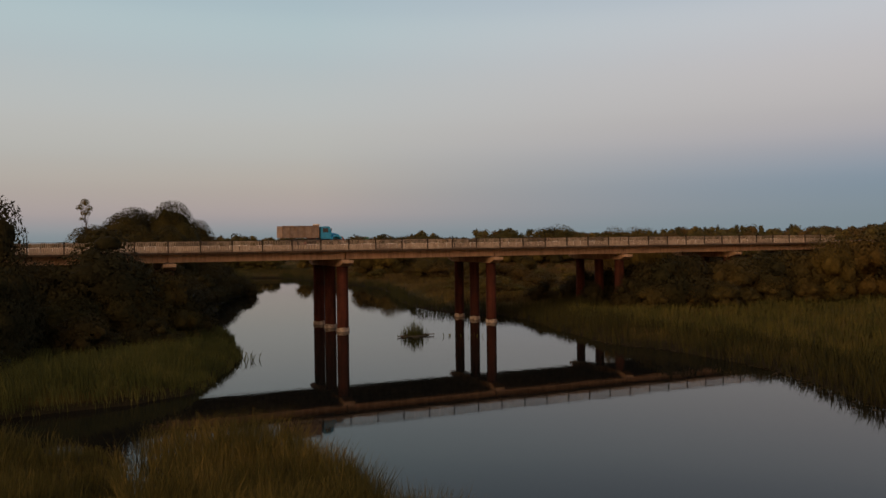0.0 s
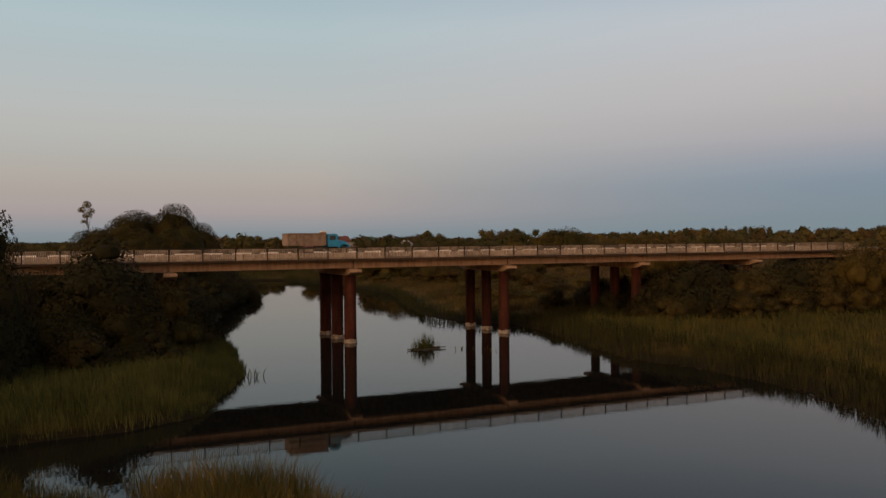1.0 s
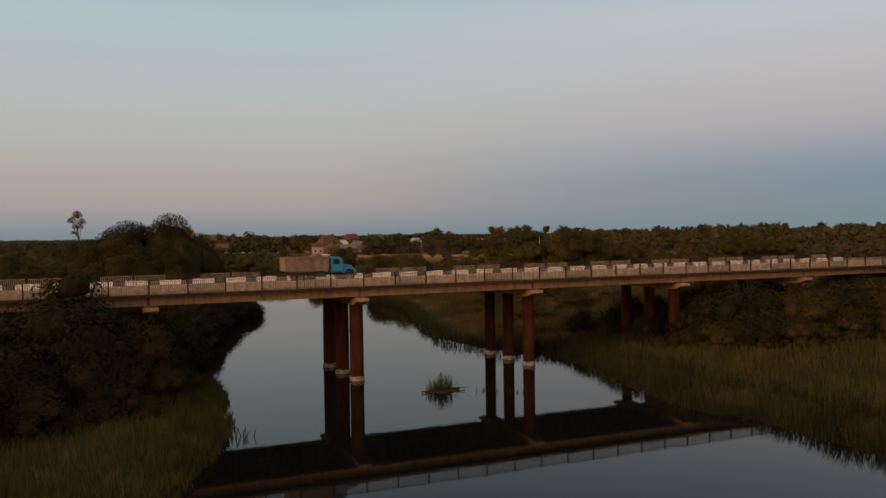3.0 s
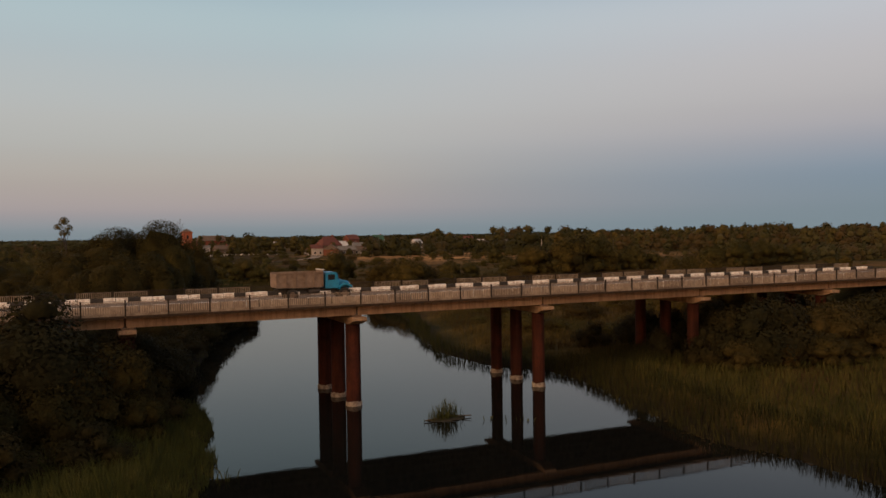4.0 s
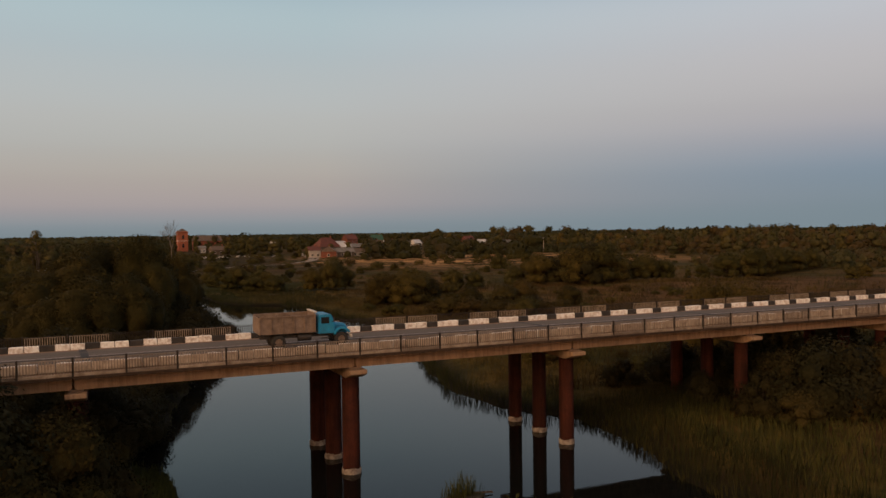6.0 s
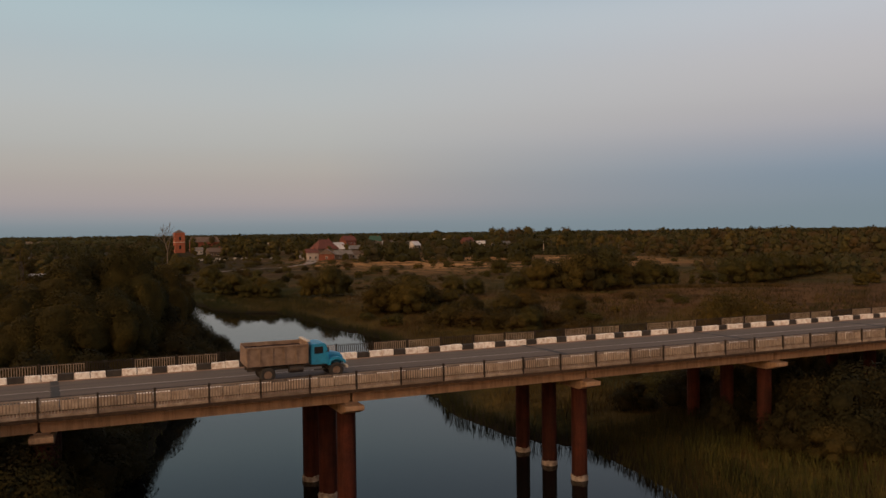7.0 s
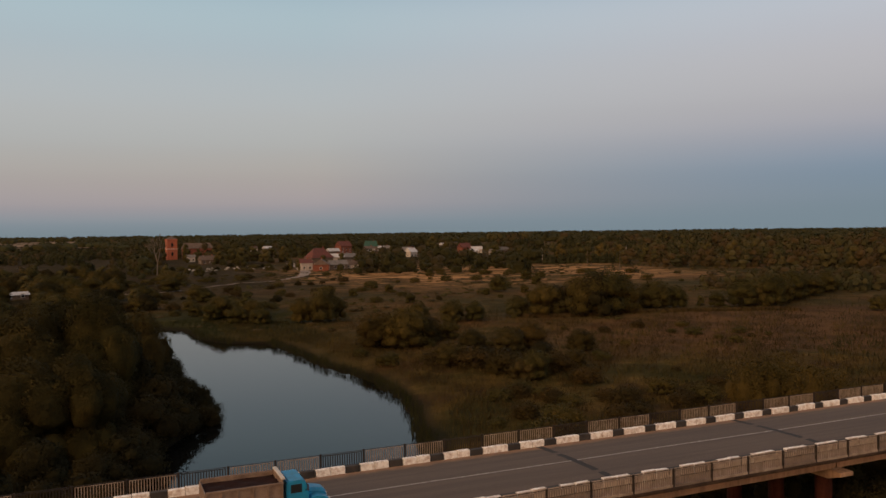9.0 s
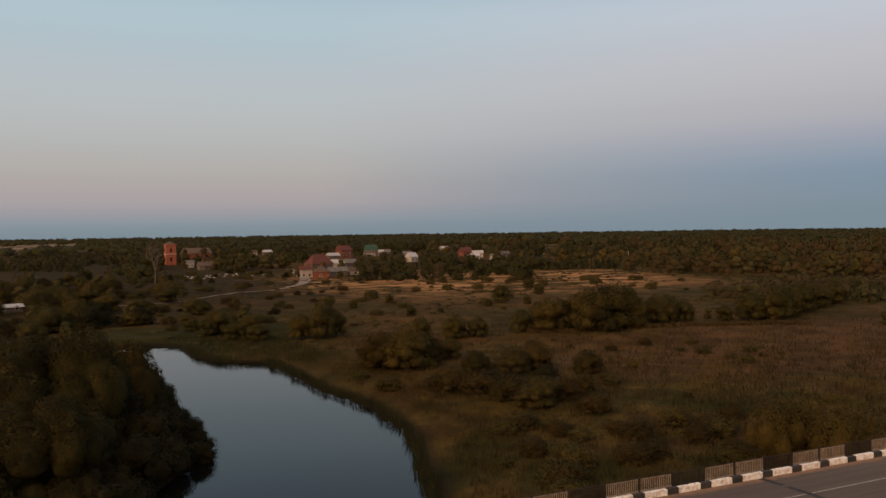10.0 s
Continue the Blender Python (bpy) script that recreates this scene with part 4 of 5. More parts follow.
for i in range(14):
    plant("sallow", 36 + i * 4.2 + prand.uniform(-1, 1), -6.5 + prand.uniform(-2.2, 1.0) - i * 0.35, prand.uniform(2.2, 3.8), 1.1)
for row in ((34.6, -2.6, 4.2), (38.2, -2.2, 5.8), (39.4, 2.4, 5.4), (38.6, 7.2, 5.0), (34.2, 4.0, 3.4), (52.0, -1.8, 6.0), (56.5, -2.0, 6.4)):
    plant("dusky", *row, 0.8)
# upstream, left bank: the willow grove
for row in ((-11.0, 68.0, 16.4, 0.62), (-5.6, 77.0, 13.4, 0.6), (-17.2, 72, 15.4, 0.78), (-14.2, 74, 15.2, 0.66), (-22.4, 76, 12.8, 0.85), (-18.5, 49.0, 11.6, 0.9), (-13.2, 50.0, 11.8, 0.72), (-22.8, 47.5, 9.4, 0.8), (-12.6, 60.0, 10.0, 0.95), (-19.6, 66, 14.2, 0.75), (-24.2, 64, 12.2, 0.8), (-16, 92, 10.6, 1), (-9.5, 90, 11.6, 0.8), (-22, 68, 10, 1), (-27, 54, 7.4, 1.1), (-31, 76, 8.4, 1.1), (-23, 90, 12.0, 0.9),
            (-20, 108, 11, 1), (-15, 113, 9, 0.9), (-38, 58, 8, 1), (-36, 100, 8.6, 1), (-44, 78, 8.6, 1), (-28, 124, 8.6, 1), (-50, 110, 10, 1), (-17, 99, 11, 0.9), (-40, 125, 9, 1), (-20, 134, 8, 1)):
    plant("willow", row[0], row[1], row[2] * 0.97, row[3] * 1.1)
for row in ((-15.0, 24, 6.8), (-15.5, 34, 7.2), (-20, 29, 8), (-27, 36, 8.5), (-10.5, 55, 7.0), (-6.5, 69, 8.5), (-22.5, 20, 7.5), (-30, 22, 8), (-38, 34, 9), (-4.5, 78, 9.5)):
    plant("dark", *row)
for row in ((1.6, 66.0, 2.9), (-2.4, 63.0, 4.0), (2.2, 71.0, 2.9), (-2.6, 71.5, 5.4), (2.2, 77.5, 2.9), (-4.6, 66.5, 6.0), (1.0, 85, 3.0), (-0.8, 92, 4.0), (-0.6, 100, 4.0), (-0.6, 108, 4.0), (-2.0, 117, 3.6), (-2.8, 127, 3.4), (-6.2, 57.5, 5.6), (-8.8, 44, 5.0), (-12.2, 32, 4.8), (-14.2, 24, 4.6), (-15.4, 20, 4.4), (-17.0, 11, 4.8), (-16.6, 14.5, 5.4), (-5.0, 95.5, 5.0), (-5.2, 61.5, 4.4), (-7.5, 104.0, 5.0), (-8.5, 116, 5.0), (-9.5, 128, 4.6), (-8.0, 50.0, 4.2), (-11.2, 40, 4.2), (-10.5, 140, 4.0), (-16, 150, 4.4), (-13.8, 16.5, 3.6), (-14, 158, 3.6)):
    plant("dusky", *row, 1.15)
birch = thing("birch_tree", "tall slender birch with a small round top", "tree", at=pose(-25.2, 80.0, float(height(np.array([-25.2]), np.array([80.0]))[0])))
tops = [(0.1, 0.0, 16.2, 0.75, 0.75, 0.8), (-0.75, 0.2, 15.3, 0.7, 0.7, 0.6), (0.8, -0.2, 15.1, 0.65, 0.65, 0.6), (0.2, 0.3, 14.3, 0.85, 0.85, 0.6), (-0.5, -0.3, 13.2, 0.5, 0.5, 0.4)]
part("trunk", trunk_mesh(14.0, 0.16, [t[:3] for t in tops], BARK, 5), BARK, birch)
part("crown", crown_mesh(tops, 1100, 0.2, 77, 0.4), FARWOOD, birch)
# tree tops that stand over the village and the woods
for bearing, off, tall in ((10.0, 540, 11), (12.7, 620, 12), (17.7, 560, 11), (19.9, 570, 12), (22.6, 620, 14), (23.4, 630, 13), (26.8, 640, 12), (28.4, 600, 11), (31.0, 570, 13), (32.2, 580, 14), (33.6, 565, 13), (34.8, 570, 12), (36.4, 560, 11),
                           (38.7, 540, 12), (40.2, 540, 13), (41.7, 530, 14.5), (42.8, 520, 14), (44.2, 510, 12.5), (46.5, 500, 12), (48.2, 480, 12.5), (51.0, 460, 12), (52.5, 450, 12)):
    plant("far", -24.9 + off * math.sin(radians(bearing)), -81 + off * math.cos(radians(bearing)), tall, 0.95)
# the grove runs on behind, thinning out to the fields
grand = random.Random(17)
for i in range(60):
    y = 128 + 220 * grand.random() ** 1.2
    x = grand.uniform(-26 - y * 0.12, -7 + max(0, y - 230) * 0.05)
    if inside(np.array([x]), np.array([y]))[0] < -5:
        plant(grand.choice(("grove", "grove", "far", "bush", "dusky")), x, y, grand.uniform(4.5, 8.0), grand.uniform(1.0, 1.3))
# upstream, right of the river
for row in ((51.8, 23.4, 10.2, 0.62), (55.3, 22.8, 10.0, 0.6), (53.4, 17.2, 9.8, 0.55), (58.6, 19.5, 8.6, 0.7), (58.5, 26.5, 7.0, 0.75), (49.6, 18.6, 6.0, 0.7)):
    plant("gold", *row)
for row in ((42.3, 161, 9.4, 0.9), (37, 162, 6.8, 0.9), (47, 164, 6.4, 0.9), (55, 98, 4.6, 1.1), (61, 94, 5, 1.1), (67, 97, 5.6, 1.1), (62, 84, 3.6, 1.2), (52, 86, 3.0, 1.2), (73, 88, 4.6, 1.1), (20, 184, 5.2, 1.2), (28, 182, 4.5, 1.2), (14, 190, 3.6, 1.2), (35.4, 252, 3.4, 0.9)):
    plant("grove" if row[1] > 130 else prand.choice(("bush", "sallow", "dusky")), *row)
for x0, y0, h0, n in ((97, 140, 9.0, 3), (104, 137, 11.2, 3), (111, 136, 12.2, 3), (118, 136, 10.0, 3), (130, 139, 8.4, 3), (141, 139, 6.6, 2), (149, 135, 4.6, 2), (156, 132, 8.0, 2), (162, 130, 9.6, 3), (171, 135, 9.0, 2), (181, 139, 9.0, 3), (190, 144, 8.6, 2), (199, 148, 8.2, 3), (210, 153, 7.4, 2), (220, 157, 6.2, 2),
                      (66, 147, 5.6, 2), (71, 142, 6.2, 2), (78, 142, 5.2, 2), (88, 143, 6.0, 2)):
    for i in range(n):
        plant(prand.choice(("grove", "grove", "far", "dusky")) if i else "grove", x0 + prand.uniform(-3, 3), y0 + prand.uniform(-2, 8) * (i > 0), h0 * (prand.uniform(0.65, 0.95) if i else 1.0), 1.05)
for x0, y0, h0, n in ((41.5, 113, 7.6, 2), (45.5, 110, 8.6, 3), (50, 112, 6.4, 3), (58, 116, 4.4, 2), (45, 86, 4.4, 2), (47.5, 82, 4.0, 2), (50.5, 76, 4.4, 3), (52, 69, 4.8, 3), (58, 72, 3.6, 2), (64, 76, 3.0, 2), (36, 91, 2.6, 2), (57, 62, 3.0, 2)):
    for i in range(n):
        plant(prand.choice(("grove", "sallow", "grove", "bush") if h0 > 4.5 else ("bush", "sallow", "grove", "russet")), x0 + prand.uniform(-2, 2) * (i > 0), y0 + prand.uniform(-1, 4) * (i > 0), h0 * (prand.uniform(0.6, 0.95) if i else 1), 1.15)
for x0, y0 in ((47, 55), (52, 49), (58, 43), (42, 43), (39, 47), (64, 46), (70, 40), (48, 38), (35, 38), (55, 36), (62, 52), (44, 60), (31, 30), (38, 30)):
    for i in range(2):
        plant(prand.choice(("russet", "russet", "shrub")), x0 + prand.uniform(-2.5, 2.5), y0 + prand.uniform(-2.5, 2.5), prand.uniform(1.8, 3.0), 1.15)
for x0, y0, h0 in ((19, 230, 6.0), (14.5, 278, 6.0), (20, 182, 6.4), (3, 240, 6.0), (-12.6, 282, 6.4), (-26, 303, 6.4), (27, 165, 4.8), (-39, 340, 7), (22, 170, 4.8), (-4, 300, 6), (-18, 262, 5.6)):
    for i in range(2):
        plant("grove", x0 + prand.uniform(-4, 4) * i, y0 + prand.uniform(-2, 6) * i, h0 * (1 - 0.25 * i), 1.2)
for row in ((121, 213, 6.6), (127, 205, 3.2), (151, 238, 4.4), (86, 232, 3.2), (78, 190, 3.4), (70, 224, 3), (190, 112, 4), (176, 105, 4.2), (112, 205, 2.6), (160, 262, 5)):
    plant("grove", *row)
for i in range(50):
    x, y = prand.uniform(28, 120), prand.uniform(18, 130)
    if inside(np.array([x]), np.array([y]))[0] < -6:
        plant(prand.choice(("shrub", "shrub", "russet")), x, y, prand.uniform(0.7, 2.0), 1.2)
for i in range(40):
    x, y = prand.uniform(80, 250), prand.uniform(190, 330)
    plant("shrub", x, y, prand.uniform(1.2, 3.4), 1.1)
for i in range(64):
    x, y = prand.uniform(-70, 40), prand.uniform(190, 360)
    if abs(x - 35 - (y - 280) * 0.5) > 14:
        plant(prand.choice(("grove", "far", "far", "far", "shrub")), x, y, prand.uniform(2.5, 6.5), 1.25)
# low scrub and trees between the pool and the village
srand = random.Random(29)


def by_track(x, y):
    return any(math.hypot(x - px, y - py) < 11 for px, py in ((88, 366), (82, 345), (74, 331), (67, 321), (58, 313), (45, 307), (34, 297), (26, 285), (15, 277), (0, 273)))


for i in range(110):
    x, y = srand.uniform(-30, 95), srand.uniform(192, 345)
    if not by_track(x, y) and not by_track(x, y + 12):
        plant(srand.choice(("shrub", "shrub", "russet", "dusky")), x, y, srand.uniform(1.2, 3.2), 1.3)
for i in range(26):
    x, y = srand.uniform(22, 88), srand.uniform(372, 470)
    if not by_track(x, y) and not by_track(x, y + 14):
        plant(srand.choice(("shrub", "far", "dusky")), x, y, srand.uniform(1.5, 3.2), 1.2)
for i in range(60):
    y = srand.uniform(200, 400)
    x = srand.uniform(-30 - y * 0.2, 4 - (y - 200) * 0.03)
    if not by_track(x, y) and not by_track(x, y + 14) and math.hypot(x + 40, y - 262) > 12:
        plant(srand.choice(("grove", "far", "far", "dusky")), x, y, srand.uniform(3.5, 7.5), 1.2)
for i in range(4):
    plant("slim", prand.uniform(240, 360), prand.uniform(260, 380), prand.uniform(9, 11))

# ---- far woods: mid-distance trees and the forest to the horizon ----
COTTAGES = ((247, 712), (262, 735), (335, 780), (352, 790), (308, 614), (325, 597), (150, 860), (168, 870), (289, 860), (246, 630), (230, 690), (180, 640))
HOUSES = [*COTTAGES, (100, 388), (118, 450), (133, 470), (146, 480), (118, 396), (200, 675), (235, 700), (221, 556), (298, 619), (293, 568), (44, 628), (66, 650), (53, 573), (59, 528), (-35, 268)]


def woods(name, x, y, tall, lobes, leaves, leaf, material, label, wide=0.24, flat=2.4, cone=False):
    """Many small trees as one mesh: a few leafy masses stacked over each other, with leaf sprays."""
    n = len(x)
    k = n * lobes
    own = np.repeat(np.arange(n), lobes)
    step = np.tile((np.arange(lobes) + 0.5) / lobes, n)
    taper = (1.15 - step) if cone else np.sin(0.5 + step * 2.2)
    rx = (tall * wide)[own] * rng.uniform(0.7, 1.1, k) * np.clip(taper, 0.15, 1)
    rz = tall[own] * rng.uniform(0.62, 0.85, k) / (lobes + 0.6)
    mid = np.stack([x, y, height(x, y)], -1)[own]
    mid[:, :2] += rng.normal(0, 0.08 if cone else 0.38, (k, 2)) * (tall * wide)[own][:, None]
    mid[:, 2] += np.clip(tall[own] * (0.12 + 0.88 * step) - rz * 0.6, rz * 0.5, None)
    radii = np.stack([rx, rx, rz], -1)
    up = np.tile((0.0, 0.0, flat), (k, 1))
    co, faces, nr = hearts(mid, radii * 0.8, up, ICO0, rng, 0.2)
    m = n * leaves
    lo = rng.integers(0, lobes, m) + np.repeat(np.arange(n), leaves) * lobes
    d = on_sphere(rng, m, -0.4)
    c = mid[lo] + d * radii[lo] * rng.uniform(0.8, 1.2, m)[:, None]
    nrm = unit(d + rng.normal(size=(m, 3)) * 0.5)
    u = unit(np.cross(nrm, rng.normal(size=(m, 3))))
    v = np.cross(nrm, u)
    s = (leaf * tall[own[lo]] / 12 * rng.uniform(0.6, 1.4, m))[:, None]
    soft = unit(d + up[lo] + nrm * 0.15)
    tri = faced(np.stack([c - u * s * 0.5, c + u * s * 0.4 + v * s * 0.4, c + u * s * 0.4 - v * s * 0.4], 1), soft).reshape(-1, 3)
    me = soup(name, np.concatenate([co, tri]), np.concatenate([faces, np.arange(m * 3).reshape(-1, 3) + len(co)]), np.concatenate([nr, np.repeat(soft, 3, 0)]))
    me.materials.append(material)
    return tagged(new(name, me), label, "woods", kind="stuff")


def polar(n, r0, r1, a0, a1):
    r, a = np.sqrt(rng.uniform(r0 ** 2, r1 ** 2, n)), np.radians(rng.uniform(a0, a1, n))
    return r * np.sin(a) - 10, r * np.cos(a) - 35


def clear_of_houses(x, y, gap=9):
    ok = np.ones(len(x), bool)
    for hx, hy in HOUSES:
        d = np.hypot(hx + 10, hy + 35)
        ux, uy = (hx + 10) / d, (hy + 35) / d
        along, across = (x - hx) * ux + (y - hy) * uy, np.abs((x - hx) * -uy + (y - hy) * ux)
        ok &= ~((across < gap) & (along < 8) & (along > -0.25 * d))
    return ok


def mixed(name, x, y, tall, lobes, leaves, leaf, label, shares, **more):
    """Woods of several kinds growing among one another, in drifts."""
    drift = wobble(x, y, 0.03, 7.0) * 0.35 + rng.random(len(x)) * 0.75 + 0.12
    edge = 0.0
    for share, material, words, cone in shares:
        k = (drift >= edge) & (drift < edge + share)
        edge += share
        if k.sum():
            woods(name, x[k], y[k], tall[k] * (1.12 if cone else 1.0), lobes, leaves, leaf, material, words + " " + label, cone=cone, **more)


WOOD_MIX = ((0.22, WOOD_GREEN, "dark olive green", False), (0.24, FARWOOD, "olive green", False), (0.10, WOOD_DARK, "dark conifer", True), (0.30, WOOD_BROWN, "brown autumn", False), (0.06, WOOD_GOLD, "yellowing", False), (9, FARWOOD, "dull olive", False))
GARDEN_MIX = ((0.6, WOOD_GREEN, "olive green", False), (0.2, WOOD_BROWN, "brown autumn", False), (9, WOOD_DARK, "dark green", False))
x, y = polar(3000, 350, 1000, 27, 64)
keep = (np.hypot(x, y) > 400 + 45 * wobble(x, y, 0.02)) & clear_of_houses(x, y, 8) & ((y < 360) | (x > 300) | (y > 480)) & ~((x < 275) & (y < 385))
keep &= (wobble(x, y, 0.014, 9.0) + 0.5 * wobble(x, y, 0.04, 2.0) > -0.30)
mixed("woods", x[keep], y[keep], rng.uniform(5, 13, keep.sum()) * (1.15 + 0.65 * wobble(x[keep], y[keep], 0.018, 4.0)) * np.clip(np.hypot(x[keep], y[keep]) / 520, 0.6, 1.1), 3, 130, 1.1, "woodland beyond the meadow", WOOD_MIX, wide=0.36)
x, y = polar(1300, 250, 420, 34, 62)
keep = (wobble(x, y, 0.03, 2.0) > -0.05) & (y > 150) & (x > 170) & ~((x < 250) & (y > 215))
mixed("thicket", x[keep], y[keep], rng.uniform(2.5, 7.0, keep.sum()), 2, 100, 1.1, "scrubby thicket before the woods", WOOD_MIX, wide=0.42)
x, y = polar(2100, 395, 1000, 2, 30)
keep = clear_of_houses(x, y, 7) & (wobble(x, y, 0.013, 3.0) > -0.25) & (np.abs(x - 95 - (y - 400) * 0.1) > 9) & ~((x > 20) & (x < 95) & (y < 475))
mixed("village_trees", x[keep], y[keep], rng.uniform(5, 13, keep.sum()) * (0.95 + 0.35 * wobble(x[keep], y[keep], 0.05, 2.0)), 2, 84, 1.5, "garden and wayside trees round the village", GARDEN_MIX, wide=0.46)
x, y = polar(2300, 330, 1000, -16, 3)
keep = (wobble(x, y, 0.016, 1.0) + 0.4 * wobble(x, y, 0.05, 3.0) > 0.0) & clear_of_houses(x, y)
mixed("scrub", x[keep], y[keep], rng.uniform(3, 8.0, keep.sum()), 2, 64, 1.7, "scrub and trees over the far fields", GARDEN_MIX, wide=0.36)
x, y = rng.uniform(-70, 290, 3800), rng.uniform(125, 430, 3800)
keep = (inside(x, y) < -4) & (wobble(x, y, 0.08, 3.0) + 0.6 * wobble(x, y, 0.25, 1.0) > 0.0) & (np.abs(x - 132) / 62 + np.abs(y - 92) / 40 > 1.2)
mixed("tussocks", x[keep], y[keep], rng.uniform(0.35, 0.95, keep.sum()), 1, 14, 5.0, "weedy tussocks in the meadow", ((0.4, WOOD_BROWN, "brown", False), (0.35, OLIVE, "olive", False), (9, RUSSET, "russet", False)), wide=1.9, flat=1.6)
x = np.linspace(188, 292, 190) + rng.uniform(-2, 2, 190)
y = 428 - (x - 188) * 0.58 + rng.uniform(-3, 5, 190)
woods("hedge", x, y, rng.uniform(4.0, 6.8, 190), 3, 50, 1.8, WOOD_DARK, "dark green hedge of young conifers behind the dry field", 0.34, cone=True)
r, a = np.exp(rng.uniform(np.log(980), np.log(4300), 8200)), np.radians(rng.uniform(-16, 66, 8200))
x, y = r * np.sin(a), r * np.cos(a)
clearing = (np.abs(np.degrees(a) + 4.5) < 4.0 + 1.5 * wobble(x, y, 0.006)) & (r < 2350) & (wobble(x, y, 0.009, 5.0) < 0.45)
keep = ((wobble(x, y, 0.004, 2.0) > -0.55) | (r > 2200)) & ~clearing
mixed("forest", x[keep], y[keep], rng.uniform(10, 15, keep.sum()) * (1 + np.clip((r[keep] - 2000) / 6000, 0, 0.4)), 1, 8, 3.0, "distant forest along the horizon", ((0.6, WOOD_GREEN, "olive", False), (0.4, WOOD_DARK, "dark", False), (9, WOOD_BROWN, "brownish", False)), wide=0.8, flat=0.8)

# ---- the village ----


def build_house(x, y, turn, w, d, h, rise, wall, roof, label, hip=0.0, rows=1, cols=3, chimney=True, category="house"):
    """A house with thick walls, framed windows and a pitched or hipped roof."""
    z = float(height(np.array([x]), np.array([y]))[0]) - 0.15
    ob = thing(name="house", label=label, category=category, group="houses of the village", at=pose(x, y, z, 0, 0, turn))
    part("wall", boxed(-w / 2, w / 2, -d / 2, d / 2, 0, h, bevel=0.05), wall, ob)
    bm = bmesh.new()
    o = 0.5
    v = [bm.verts.new(p) for p in ((-w / 2 - o, -d / 2 - o, h), (w / 2 + o, -d / 2 - o, h), (w / 2 + o, d / 2 + o, h), (-w / 2 - o, d / 2 + o, h),
                                   (-w / 2 - o + hip, 0, h + rise), (w / 2 + o - hip, 0, h + rise))]
    for f in ((0, 1, 5, 4), (2, 3, 4, 5), (1, 2, 5), (3, 0, 4), (3, 2, 1, 0)):
        bm.faces.new([v[i] for i in f])
    bmesh.ops.recalc_face_normals(bm, faces=bm.faces[:])
    rf = part("roof", bm, roof, ob)
    if chimney:
        part("chimney", boxed(w * 0.18, w * 0.18 + 0.7, -0.35, 0.35, h + rise * 0.5, h + rise + 0.9), BRICK_RED, rf)
    for side in (-1, 1):
        for r in range(rows):
            for c in range(cols):
                cx, cz = -w / 2 + w * (c + 0.5) / cols, 0.9 + r * 2.8
                yy = side * d / 2
                win = part("window", boxed(cx - 0.65, cx + 0.65, yy - 0.06, yy + 0.06, cz, cz + 1.5), TRIM_WHITE, ob, "white window frame")
                part("pane", boxed(cx - 0.5, cx + 0.5, yy - 0.075, yy + 0.075, cz + 0.14, cz + 1.36), GLASS, win)
    for side in (-1, 1):
        xx = side * w / 2
        win = part("window", boxed(xx - 0.06, xx + 0.06, -0.65, 0.65, 0.9, 2.4), TRIM_WHITE, ob, "white window frame")
        part("pane", boxed(xx - 0.075, xx + 0.075, -0.5, 0.5, 1.04, 2.26), GLASS, win)
    return ob


build_house(102, 386, 72, 10, 8.5, 3.6, 3.0, BRICK_RED, ROOF_BROWN, "red brick house with white window trim by the road", 0.6, 1, 3)
build_house(96, 399, 10, 7, 6, 4.4, 2.2, PLASTER, ROOF_RED, "narrow white plastered house behind the brick house", 0.5, 1, 2)
build_house(118, 452, 15, 15, 10, 5.5, 6.0, TIMBER, ROOF_RED, "large house under a rust-red hipped roof", 4.5, 1, 4)
build_house(133, 470, -5, 12, 8, 4.6, 2.4, PLASTER, ROOF_WHITE, "low plastered house with a pale metal roof", 0, 1, 4)
build_house(146, 482, 12, 10, 7, 4.0, 2.6, TIMBER, ROOF_SLATE, "grey timber cottage with a slate roof", 0, 1, 3)
build_house(114, 396, 5, 10, 6, 3.0, 2.6, TIMBER, ROOF_SLATE, "grey timber outbuilding beside the brick house", 0, 1, 2, False)
build_house(124, 402, -10, 8, 6, 2.8, 2.2, PLASTER, ROOF_BROWN, "small pale cottage with a brown roof", 0, 1, 2)
build_house(200, 675, 20, 12, 9, 7.0, 4.5, BRICK_RED, ROOF_RED, "red brick house with white gable trim", 0, 2, 3)
build_house(235, 700, -15, 13, 9, 5.5, 5.5, TIMBER, ROOF_GREEN, "house under a steep green metal roof", 1.5, 1, 3)
build_house(221, 556, 25, 7.5, 6.5, 4.2, 3.4, PLASTER, ROOF_WHITE, "small white house with a pale roof", 0, 1, 2)
build_house(298, 619, 10, 10, 8, 5.2, 4.0, BRICK_RED, ROOF_RED, "red cottage among the trees", 0, 1, 3)
build_house(283, 570, 5, 9, 6, 3.2, 2.0, PLASTER, ROOF_WHITE, "white shed at the edge of the village", 0, 1, 2, False)
build_house(300, 562, -8, 9, 6, 3.2, 2.0, PLASTER, ROOF_SLATE, "white shed with a slate roof", 0, 1, 2, False)
build_house(262, 590, 0, 11, 7, 3.6, 3.0, TIMBER, ROOF_SLATE, "grey timber house with a slate roof", 0, 1, 3)
build_house(66, 648, -4, 24, 11, 8.0, 4.5, BRICK_RED, ROOF_BROWN, "long red brick church hall with a brown roof", 2.0, 1, 5, False)
build_house(53, 573, 6, 5.5, 4.5, 3.6, 1.8, PLASTER, ROOF_SLATE, "small white plastered hut below the church", 0, 1, 2, False)
